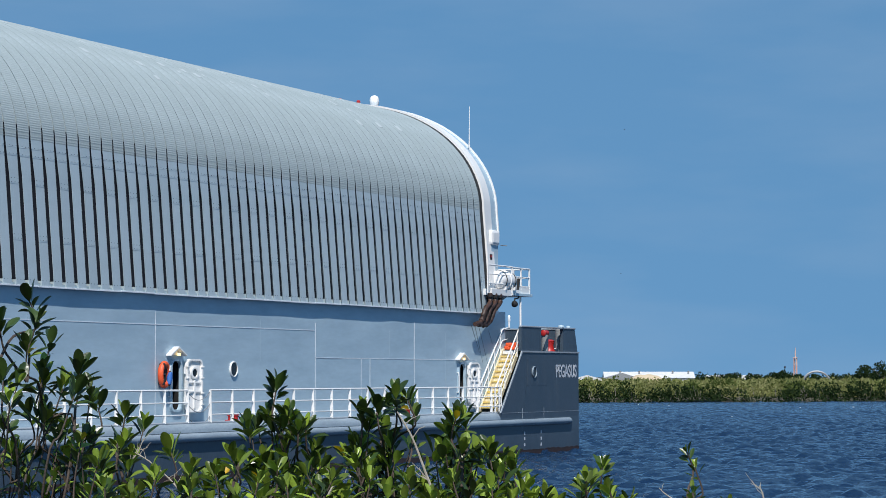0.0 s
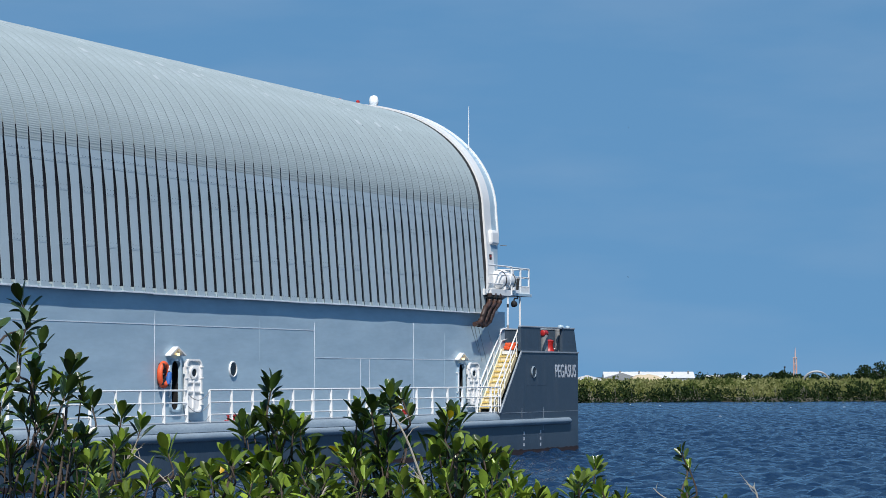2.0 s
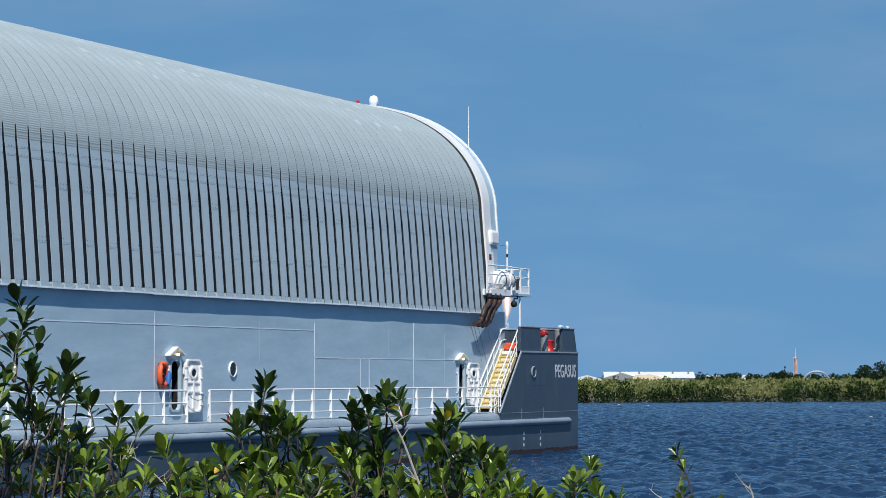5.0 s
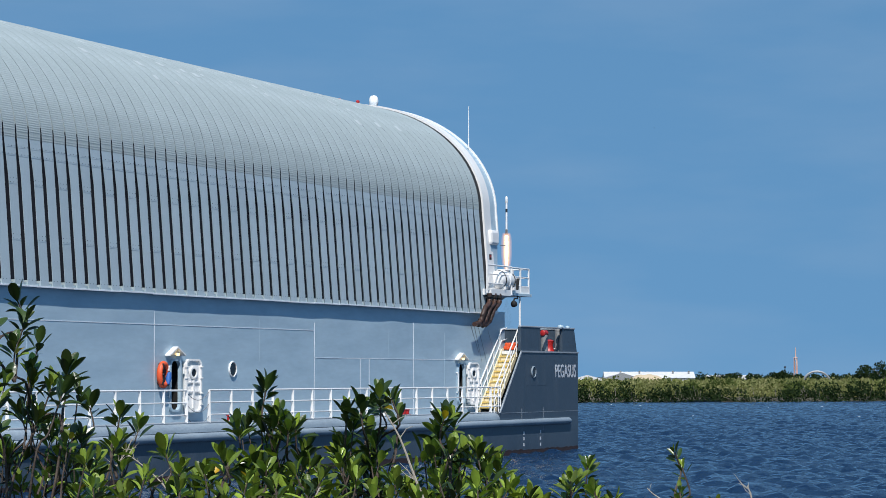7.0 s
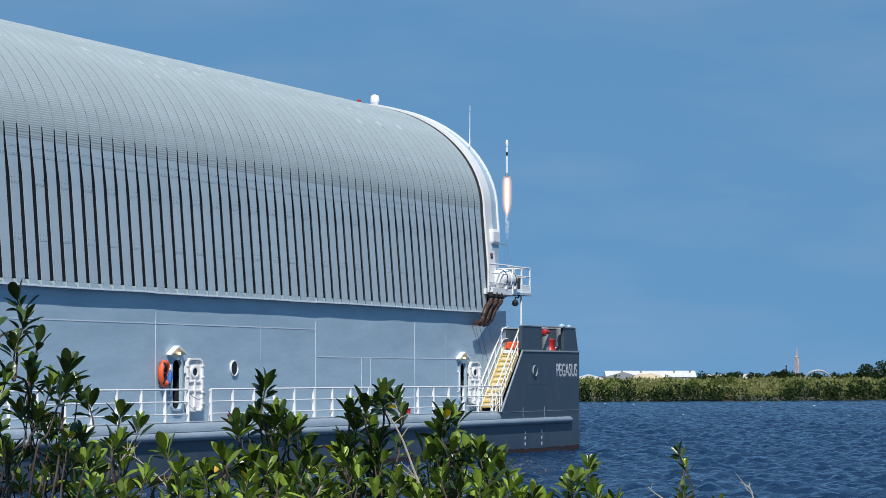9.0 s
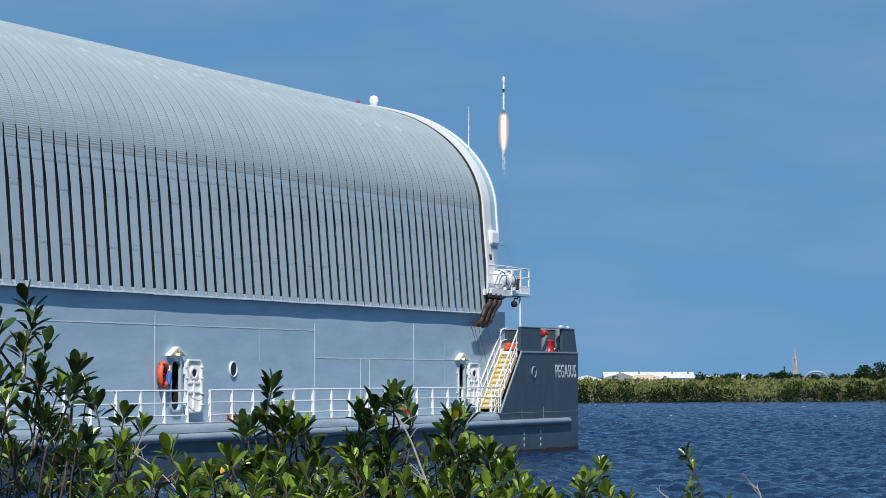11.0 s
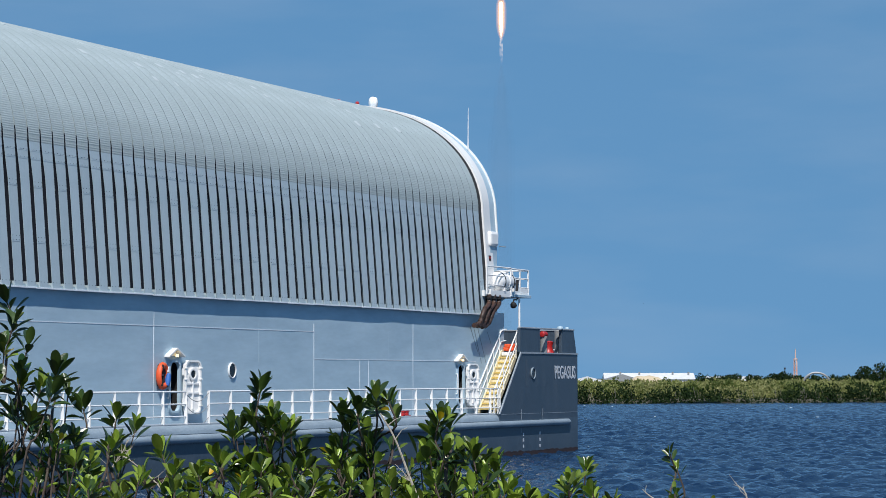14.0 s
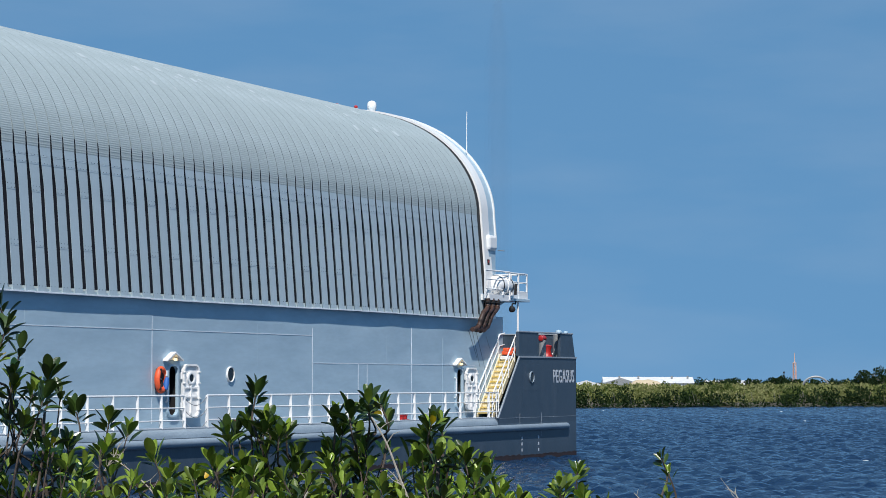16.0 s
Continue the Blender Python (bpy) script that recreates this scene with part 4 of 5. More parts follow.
def build_rocket():
    smooth(part("booster", lathe([(1.7, 0), (1.85, 1.5), (1.85, 41.5)], 20), M_ROCKET, rocket, "white first stage"))
    smooth(part("engine_skirt", lathe([(1.95, -1.5), (2.0, 0.5), (1.95, 9.0)], 20), M_SOOT, rocket, "sooty engine section"))
    smooth(part("interstage", lathe([(1.9, 41.5), (1.9, 48.0)], 20), M_DARK, rocket, "black interstage"))
    smooth(part("upper_stage", lathe([(1.85, 48.0), (1.85, 58.0)], 20), M_ROCKET, rocket))
    smooth(part("fairing", lathe([(1.9, 58.0), (2.6, 60.0), (2.6, 66.5), (2.2, 69.0), (1.2, 70.6), (0.0, 71.0)], 20), M_ROCKET, rocket, "rounded white nose fairing"))
    for k in range(4):
        leg = prism([(1.8, 1.0), (2.5, 1.5), (2.0, 10.5), (1.8, 10.5)], "y", -0.4, 0.4)
        part("landing_leg", turned(leg, Matrix.Rotation(k * math.pi / 2 + 0.5, 4, "Z")), M_DARK, rocket)
    core = [(2.3, -0.5), (3.0, -3), (3.3, -12), (3.3, -34), (2.9, -46), (2.1, -55), (1.2, -61), (0.3, -65)]
    smooth(part("flame", lathe(core, 20), glow("white-hot exhaust", (1.0, 0.86, 0.62), 9.0), rocket, "white-hot exhaust flame"), 80)
    for i, (grow, alpha, color) in enumerate(((1.2, 0.5, (1.0, 0.74, 0.48)), (1.6, 0.36, (1.0, 0.63, 0.39)), (2.15, 0.21, (1.0, 0.58, 0.37)), (2.9, 0.09, (1.0, 0.56, 0.42)))):
        shell = [(r * grow, z * (1 + 0.03 * i) + (1.4 * i if z > -2 else 0)) for r, z in core]
        smooth(part("flame_sheath", lathe(shell, 20), glow("glowing gas %d" % i, color, 1.35, alpha), rocket, "thin orange glow"), 80)
    tail = [(1.5, -56), (2.4, -66), (3.2, -85), (3.0, -100), (2.2, -112), (0.2, -118)]
    bm = lathe(tail, 20)
    part("exhaust_wisp", bm, glow("pale exhaust wisps", (0.75, 0.74, 0.8), 1.0, 0.75, (-116, -60)), rocket, "torn pale exhaust wisps")
    for r, a in ((13, 0.013), (19, 0.012), (25, 0.01)):
        m = bpy.data.materials.new("thin brown smoke")
        m.use_nodes = True
        b = m.node_tree.nodes["Principled BSDF"]
        b.inputs["Base Color"].default_value, b.inputs["Roughness"].default_value = (0.2, 0.19, 0.185, 1), 1.0
        b.inputs["Specular IOR Level"].default_value, b.inputs["Alpha"].default_value = 0.0, a
        smooth(part("smoke_trail", lathe([(0.3, -110), (r * 0.5, -160), (r, -260), (r, -860)], 20), m, rocket, "faint thin smoke trail"), 80)


build_rocket()
ROCKET_D = 4650.0
# seconds, metres to the right of the line of sight, height of the engines
LIFT = [(0, 120.8, 43.6), (1, 119.8, 64.2), (2, 118.8, 86.9), (3, 118.3, 114.8), (4, 117.8, 143.8), (5.2, 116.9, 186.2), (6.5, 115.9, 239.0), (7, 115.7, 261.3), (8, 115.2, 310.5), (9, 114.3, 363.5), (10.2, 113.0, 433.1), (11.5, 111.0, 514.3), (12.5, 109.6, 583.7), (13.5, 107.6, 656.3), (14.5, 105.6, 731.6), (16, 102.1, 851.1)]



# ---- far shore ----
M_BUSH = material("far mangrove foliage", (0.048, 0.075, 0.018), 0.95, second=(0.105, 0.125, 0.04), patch=2.5, mix=0.9, grain=1.2, grain_amount=0.35, bump=0, translucent=0.25, specular=0.08)
M_WOOD = material("distant dark wood foliage", (0.014, 0.028, 0.010), 0.85, second=(0.032, 0.05, 0.017), patch=3, grain=0.6, grain_amount=0.3, bump=0, translucent=0.2, specular=0.08)
M_SCRUB = material("dry olive scrub foliage", (0.165, 0.185, 0.06), 0.95, second=(0.30, 0.275, 0.14), patch=5, mix=0.9, grain=1.2, grain_amount=0.35, bump=0, translucent=0.25, specular=0.08)
M_TWIG = material("grey dry twigs", (0.26, 0.23, 0.19), 0.85, second=(0.17, 0.15, 0.12), patch=1)
M_SHED = material("white shed sheet", (0.64, 0.64, 0.63), 0.6, second=(0.54, 0.54, 0.53), patch=6, grain=1)
M_TAN = material("tan sand heap", (0.52, 0.42, 0.28), 0.9, patch=3)
M_MAST = material("faded orange mast paint", (0.62, 0.30, 0.20), 0.6, second=(0.7, 0.62, 0.58), patch=4, mix=0.9)


def place(a, s, z=0.0):
    """The point a metres ahead of the eye and s metres to its right."""
    p = EYE + AHEAD * a + RIGHT * s
    return Vector((p.x, p.y, z))


def leaf_cloud(name, clumps, size, per, mat, seed):
    """Foliage of many small folded leaf sprays round the clump centres (point, radius)."""
    rng = np.random.RandomState(seed)
    verts, faces = [], []
    for c, r in clumps:
        n = max(10, int(per * r * r))
        d = rng.normal(size=(n, 3))
        d /= np.linalg.norm(d, axis=1)[:, None]
        pos = np.array(c) + d * (r * rng.uniform(0.55, 1.05, n) ** 0.5)[:, None] * np.array((1, 1, 0.85))
        u = rng.normal(size=(n, 3)) + d * 0.7 + np.array((0, 0, 0.5))
        u /= np.linalg.norm(u, axis=1)[:, None]
        w = np.cross(u, rng.normal(size=(n, 3)))
        w /= np.linalg.norm(w, axis=1)[:, None]
        s = size * rng.uniform(0.6, 1.4, n)[:, None]
        quad = np.stack([pos, pos + u * s * 0.5 + w * s * 0.32, pos + u * s, pos + u * s * 0.5 - w * s * 0.32], 1)
        base = len(verts)
        verts.extend(quad.reshape(-1, 3).tolist())
        faces.extend((base + 4 * i, base + 4 * i + 1, base + 4 * i + 2, base + 4 * i + 3) for i in range(n))
    me = bpy.data.meshes.new(name)
    me.from_pydata(verts, [], faces)
    me.materials.append(mat)
    return new(name, me)


def build_far_shore():
    rng = random.Random(11)
    # a broken front of dark rounded bushes, lighter scrub rising behind it
    dark, mid, pale = [], [], []
    for row in range(9):
        for i in range(64):
            s = -2 + i * 1.12 + rng.uniform(-0.9, 0.9)
            a = shore(s) - 0.1 + row * 2.2 + rng.uniform(-0.8, 0.8)
            lump = noise.noise((s * 0.28, row * 0.5, 1))
            if row < 3:
                if i % 2 or noise.noise((s * 0.11, 5, row * 0.1)) > 0.30:
                    continue
                top = 1.5 + 1.2 * lump + rng.uniform(-0.4, 0.4)
                kind = dark if noise.noise((s * 0.2, row * 0.15, 8)) > -0.3 else mid
            else:
                top = 1.45 + 0.16 * row + 0.5 * lump + rng.uniform(-0.25, 0.25)
                kind = pale if noise.noise((s * 0.22, row * 0.5, 12)) > -0.15 else mid
            r = rng.uniform(0.7, 1.25) if row < 3 else rng.uniform(0.5, 0.9)
            z = 0.05 + r * 0.5
            top = min(top, 2.65 + 0.012 * s)
            while z < top:
                kind.append((place(a + rng.uniform(-0.5, 0.5), s + rng.uniform(-0.5, 0.5), z), r))
                z += r * 0.9
                r = max(0.4, r * 0.85)
    # low dark clumps added in place of the shade under the bank's foliage
    for i in range(120):
        s = -2 + i * 0.6 + rng.uniform(-0.3, 0.3)
        if noise.noise((s * 0.2, 3, 3)) < 0.42:
            dark.append((place(shore(s) - rng.uniform(0.3, 0.9), s, rng.uniform(0.15, 0.35)), rng.uniform(0.35, 0.6)))
    tagged(leaf_cloud("mangrove_clumps", dark, 0.34, 95, M_WOOD, 5), "darker green mangrove bushes over clumps painting the far waterline's shade", "thicket", kind="stuff")
    tagged(leaf_cloud("mangrove_thicket", mid, 0.34, 95, M_BUSH, 3), "dense olive-green mangrove thicket along the far bank", "thicket", kind="stuff")
    tagged(leaf_cloud("dry_scrub", pale, 0.32, 80, M_SCRUB, 13), "pale dry olive scrub on the rising bank", "scrub", kind="stuff")
    # scrub further inland
    clumps = []
    for row in range(14):
        for i in range(44):
            s = (i * 1.6 - 3 + rng.uniform(-1, 1)) * (1 + row * 0.03)
            a = 356 + row * 7 + rng.uniform(-2, 2) + 0.45 * s
            clumps.append((place(a, s, 1.15 + 0.02 * row + 0.6 * noise.noise((s * 0.1, row, 2))), rng.uniform(0.9, 1.7)))
    tagged(leaf_cloud("inland_scrub", clumps, 0.5, 45, M_SCRUB, 4), "low green scrub behind the bank", "scrub", kind="stuff")
    # dry twigs along the water's edge
    bm = bmesh.new()
    for i in range(130):
        s = rng.uniform(0, 66)
        p = place(shore(s) + rng.uniform(0.2, 3.0), s, 0.1)
        q = p + Vector((rng.uniform(-0.6, 0.6), rng.uniform(-0.6, 0.6), rng.uniform(0.6, 2.0)))
        tube([p, (p + q) / 2 + Vector((rng.uniform(-.15, .15), 0, 0)), q], [0.035, 0.025, 0.012], 4, bm, False)
    tagged(part("dry_twigs", bm, M_TWIG), "bare grey mangrove twigs at the far waterline", "twigs", kind="stuff")
    # woods on the skyline
    clumps = []
    for i in range(130):
        s = rng.uniform(88, 190)
        a = rng.uniform(860, 920)
        h = 1.75 + 1.5 * noise.noise((s * 0.09, 0, 4)) + rng.uniform(0, 0.8)
        for z in (0.8, h * 0.6, h):
            clumps.append((place(a, s, z + 0.3), rng.uniform(0.9, 1.6)))
    tagged(leaf_cloud("distant_woods", clumps, 0.8, 22, M_WOOD, 6), "dark green line of woods on the skyline", "woods", kind="stuff")


def far_tree(a, s, height, width, seed):
    rng = random.Random(seed)
    base = place(a, s, 0.4)
    t = thing("tree", "broad dark green tree on the far land", "tree", base, "trees on the far land")
    bm = tube([(0, 0, 0), (0.1, 0, height * 0.3), (0.0, 0.1, height * 0.55)], [0.35, 0.26, 0.15], 7)
    for k in range(5):
        an = k * 1.26 + rng.uniform(-.3, .3)
        tube([(0.05, 0, height * 0.35), (math.cos(an) * width * 0.2, math.sin(an) * width * 0.2, height * 0.55), (math.cos(an) * width * 0.36, math.sin(an) * width * 0.36, height * 0.72)], [0.16, 0.11, 0.05], 5, bm)
    part("trunk", bm, M_TWIG, t)
    clumps = []
    for k in range(34):
        an, rr = rng.uniform(0, 6.28), width * 0.5 * rng.uniform(0.1, 1) ** 0.6
        clumps.append((Vector((math.cos(an) * rr, math.sin(an) * rr, height * rng.uniform(0.4, 0.98 - 0.35 * (rr / width * 2) ** 2))), rng.uniform(0.6, 1.2)))
    crown = leaf_cloud("crown", clumps, 0.5, 50, M_WOOD, seed)
    crown.parent = t


def build_far_buildings():
    shed = thing("white_shed", "long low white sheet-metal shed among bushes", "shed", place(800, 0))
    shed.matrix_world = Matrix.Translation(place(800, 65, 0.4)) @ Matrix.Rotation(HEAD - radians(90) , 4, "Z")
    part("wall", box(-14, 14, 0, 12, 0, 2.3), M_SHED, shed)
    part("roof", prism([(-0.4, 2.3), (12.4, 2.3), (6, 4.3)], "x", -14.3, 14.3), M_SHED, shed)
    part("gable", prism([(-14.6, 0), (-14.6, 2.4), (-9, 3.9), (-4, 2.4), (-4, 0)], "y", -6, -0.1), M_STEEL, shed, "grey gabled annexe")
    for x in (-1, 5.2, 10.6):
        part("pilaster", box(x, x + 0.25, -0.08, 0.0, 0, 2.3), M_STEEL, shed)
    for x in (-9, -3, 7.5, 12.5):
        part("roof_vent", lathe([(0.3, 3.4), (0.3, 4.4), (0.4, 4.5), (0.0, 4.65)], 8, at=(x, 4, 0)), M_STEEL, shed)
    ann = thing("white_tent", "small white gabled shelter behind bushes", "shelter", place(800, 44))
    ann.matrix_world = Matrix.Translation(place(800, 45.5, 0.4)) @ Matrix.Rotation(HEAD - radians(90), 4, "Z")
    part("roof", prism([(-4.5, 0), (-4.5, 2.0), (0, 3.2), (4.5, 2.0), (4.5, 0)], "y", 0, 8), M_SHED, ann)
    far = thing("white_hall", "pale long hall roof far behind the woods", "hall", place(1100, 140))
    far.matrix_world = Matrix.Translation(place(1100, 125.6, 0.4)) @ Matrix.Rotation(HEAD - radians(90), 4, "Z")
    part("hall_body", prism([(0, 0), (10, 0), (10, 2.9), (5, 3.3), (0, 2.9)], "x", -12, 12), M_SHED, far)
    heap = thing("sand_heap", "tan heap of sand before the shed", "heap", place(770, 60))
    bm = bmesh.new()
    rows = [[bm.verts.new((x, y, 3.2 * max(0, 1 - (x / 6) ** 4) * max(0, 1 - (y / 4) ** 2) + 0.25 * noise.noise((x * .6, y * .6, 0)) + 0.3)) for y in np.linspace(-4, 4, 9)] for x in np.linspace(-6, 6, 25)]
    for a, b in zip(rows, rows[1:]):
        for k in range(8):
            bm.faces.new((a[k], a[k + 1], b[k + 1], b[k]))
    heap.matrix_world = Matrix.Translation(place(770, 61.5, 0.3)) @ Matrix.Rotation(HEAD - radians(90), 4, "Z")
    part("mound", bm, M_TAN, heap)
    mast = thing("lattice_mast", "tall faded orange and white lattice mast", "mast", place(900, 124.6, 0.4))
    for k in range(4):
        dx, dy = ((-1, -1), (1, -1), (1, 1), (-1, 1))[k]
        part("mast_leg", tube([(dx * 0.5, dy * 0.5, 0), (dx * 0.44, dy * 0.44, 9.6)], 0.12, 5), M_MAST, mast)
    for i in range(8):
        z = 0.6 + i * 1.1
        part("brace", tube([(-0.48, -0.48, z), (0.48, -0.48, z + 1.1), (0.48, 0.48, z), (-0.48, 0.48, z + 1.1), (-0.48, -0.48, z)], 0.07, 4), M_MAST, mast)
    part("mast_head", box(-0.65, 0.65, -0.65, 0.65, 9.2, 9.45), M_MAST, mast)
    part("mast_tip", tube([(0, 0, 9.4), (0, 0, 11.6), (0, 0, 13.0)], [0.2, 0.16, 0.1], 6), M_MAST, mast)
    hoop_ = thing("white_arch", "pale curved arch frame above the scrub", "arch", place(820, 120, 0.4))
    hoop_.matrix_world = Matrix.Translation(place(700, 102.7, 0.4)) @ Matrix.Rotation(HEAD - radians(90), 4, "Z")
    part("arch_frame", tube([(-4.1 * math.cos(a), 0, 4.2 * math.sin(a)) for a in np.linspace(0, math.pi, 25)], 0.32, 6), M_STEEL, hoop_)
    pole = thing("pole", "thin dark pole with a lamp head", "pole", place(700, 94, 0.3))
    part("shaft", tube([(0, 0, 0), (0, 0, 5.4)], [0.12, 0.09], 6), M_DARK, pole)
    part("pole_head", box(-0.25, 0.25, -0.2, 0.2, 5.2, 5.7, 0.05), M_DARK, pole)


build_far_shore()
build_far_buildings()
far_tree(600, 104, 6.3, 8.0, 21)
far_tree(612, 101.5, 5.2, 5, 22)
far_tree(640, 84.5, 4.2, 5, 23)


# ---- near mangroves ----
M_LEAF = material("glossy mangrove leaf", (0.12, 0.185, 0.02), 0.33, second=(0.25, 0.31, 0.045), patch=0.3, mix=0.8, grain=60, grain_amount=0.12, bump=0.1, each=0.6, translucent=0.12)
M_LEAF_DARK = material("dark green mangrove leaf", (0.024, 0.048, 0.009), 0.3, second=(0.055, 0.09, 0.016), patch=0.3, mix=0.8, grain=60, grain_amount=0.12, bump=0.1, each=0.5, translucent=0.06)
M_LEAF_OLD = material("yellowed mangrove leaf", (0.62, 0.42, 0.03), 0.45, second=(0.5, 0.2, 0.02), patch=0.05, translucent=0.3)
M_BARK = material("grey-brown mangrove bark", (0.045, 0.03, 0.022), 0.85, second=(0.09, 0.07, 0.055), patch=0.06, mix=0.9, grain=150, grain_amount=0.25, bump=0.4)
M_STICK = material("bleached dead wood", (0.40, 0.36, 0.30), 0.8, second=(0.28, 0.24, 0.19), patch=0.05, grain=150, grain_amount=0.2)


def leaf_mesh(name, length, width, cup, bend, mat):
    """An obovate leaf along +x, keeled along its midrib; 32 triangles."""
    bm = bmesh.new()
    prof = [(0.0, 0.05), (0.12, 0.10), (0.3, 0.6), (0.48, 0.92), (0.65, 1.0), (0.82, 0.84), (0.94, 0.5), (1.0, 0.1)]
    rows = []
    for t, w in prof:
        z = -bend * length * t * t
        rows.append([bm.verts.new((t * length, s * w * width / 2, z + cup * abs(s) * w * width)) for s in (-1, -0.5, 0, 0.5, 1)])
    for a, b in zip(rows, rows[1:]):
        for k in range(4):
            bm.faces.new((a[k], b[k], b[k + 1], a[k + 1]))
    me = bpy.data.meshes.new(name)
    bm.to_mesh(me)
    bm.free()
    me.shade_smooth()
    me.materials.append(mat)
    return me


LEAVES = [leaf_mesh("leaf", *v, M_LEAF) for v in ((0.082, 0.034, 0.20, 0.06), (0.073, 0.031, 0.26, 0.10), (0.088, 0.037, 0.14, 0.02), (0.064, 0.025, 0.32, 0.05), (0.078, 0.034, 0.22, 0.15))]
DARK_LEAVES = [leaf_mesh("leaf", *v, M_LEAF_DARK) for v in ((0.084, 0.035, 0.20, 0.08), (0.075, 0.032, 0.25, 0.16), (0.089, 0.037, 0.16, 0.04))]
OLD_LEAF = leaf_mesh("old_leaf", 0.07, 0.028, 0.25, 0.15, M_LEAF_OLD)


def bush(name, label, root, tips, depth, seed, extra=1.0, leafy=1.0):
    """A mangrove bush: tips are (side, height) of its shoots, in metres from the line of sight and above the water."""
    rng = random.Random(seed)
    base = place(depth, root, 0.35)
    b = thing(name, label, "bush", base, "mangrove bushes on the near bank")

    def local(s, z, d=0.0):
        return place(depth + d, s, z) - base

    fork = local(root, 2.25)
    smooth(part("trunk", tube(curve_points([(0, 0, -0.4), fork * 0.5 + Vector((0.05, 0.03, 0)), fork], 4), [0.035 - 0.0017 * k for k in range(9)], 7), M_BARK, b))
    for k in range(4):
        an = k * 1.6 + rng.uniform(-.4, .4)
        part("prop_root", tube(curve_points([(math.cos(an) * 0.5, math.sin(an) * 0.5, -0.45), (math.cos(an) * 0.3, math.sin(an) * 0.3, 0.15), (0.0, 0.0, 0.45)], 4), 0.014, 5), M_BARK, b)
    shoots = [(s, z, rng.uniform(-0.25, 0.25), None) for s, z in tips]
    for s, z, d, main in list(shoots):
        for k in range(3):
            if rng.random() < extra:
                shoots.append((s + rng.uniform(-0.09, 0.09), z - rng.uniform(0.05, 0.24), d + rng.uniform(-0.12, 0.2), (s, z, d)))
    for s, z, d, main in shoots:
        tip = local(s, z - 0.035, d)
        start = fork.lerp(tip, 0.35 + 0.45 * rng.random())
        start += Vector((rng.uniform(-.14, .14), rng.uniform(-.14, .14), 0))
        start.z = tip.z - rng.uniform(0.2, 0.42)
        lean = Vector((rng.uniform(-.05, .05), rng.uniform(-.05, .05), 0.12 + rng.uniform(0, 0.05)))
        if main:
            q = local(main[0], main[1], main[2])
            start = Vector((q.x, q.y, tip.z - rng.uniform(0.16, 0.3)))
            path = curve_points([start, (start + tip) / 2 - lean * 0.2, tip], 4)
        else:
            # spring from the nearest lower shoot, so that the bush forks like a tree
            under = [(math.hypot(s - q[0], (z - q[1]) * 0.6), q) for q in shoots if q[3] is None and 0.07 < z - q[1] < 0.6 and abs(s - q[0]) < 0.8 * (z - q[1]) + 0.05]
            if under:
                q = min(under)[1]
                start = local(q[0], q[1] - 0.16, q[2])
                bow = (start + tip) / 2 + Vector((rng.uniform(-.03, .03), rng.uniform(-.03, .03), -0.02))
                path = curve_points([start, bow, tip - lean * 0.6, tip], 4)
            else:
                path = curve_points([fork, start, tip - lean, tip], 4)
        smooth(part("branch", tube(path, [(0.0038 if main else 0.006) - (0.0014 if main else 0.0032) * i / (len(path) - 1) for i in range(len(path))], 5), M_BARK, b))
        axis = lean.normalized()
        side = axis.cross(Vector((1, 0.3, 0))).normalized()
        turn, n = rng.uniform(0, 6.28), round((rng.randint(6, 9) if main else rng.randint(10, 14)) * leafy)
        for k in range(n):
            age = k / n
            turn += math.pi / 2 + (math.pi / 2 if k % 2 else 0) + rng.uniform(-.35, .35)
            out = (Matrix.Rotation(turn, 3, axis) @ side)
            spread_ = radians(14 + 58 * age + rng.uniform(-14, 14))
            way = axis * math.cos(spread_) + out * math.sin(spread_)
            normal = (axis * math.sin(spread_) - out * math.cos(spread_)) + Vector((rng.uniform(-.3, .3), rng.uniform(-.3, .3), 0.1))
            yv = normal.cross(way).normalized()
            nv = way.cross(yv).normalized()
            at = tip - axis * 0.055 * age + way * 0.006
            # dark leaves grow likelier down the whorl and on taller shoots
            dark_share = 0.04 + 0.4 * age + 0.5 * min(1.0, max(0.0, (z - 3.02) / 0.25))
            me = OLD_LEAF if rng.random() < 0.009 else rng.choice(DARK_LEAVES if rng.random() < dark_share else LEAVES)
            o = new("old_leaf" if me is OLD_LEAF else "leaf", me)
            o.parent = b
            size = leafy * rng.uniform(0.78, 1.12) * (0.72 if age < 0.15 else 1)
            o.matrix_basis = Matrix.Translation(at) @ Matrix((way, yv, nv)).transposed().to_4x4() @ Matrix.Scale(size, 4)
    return b


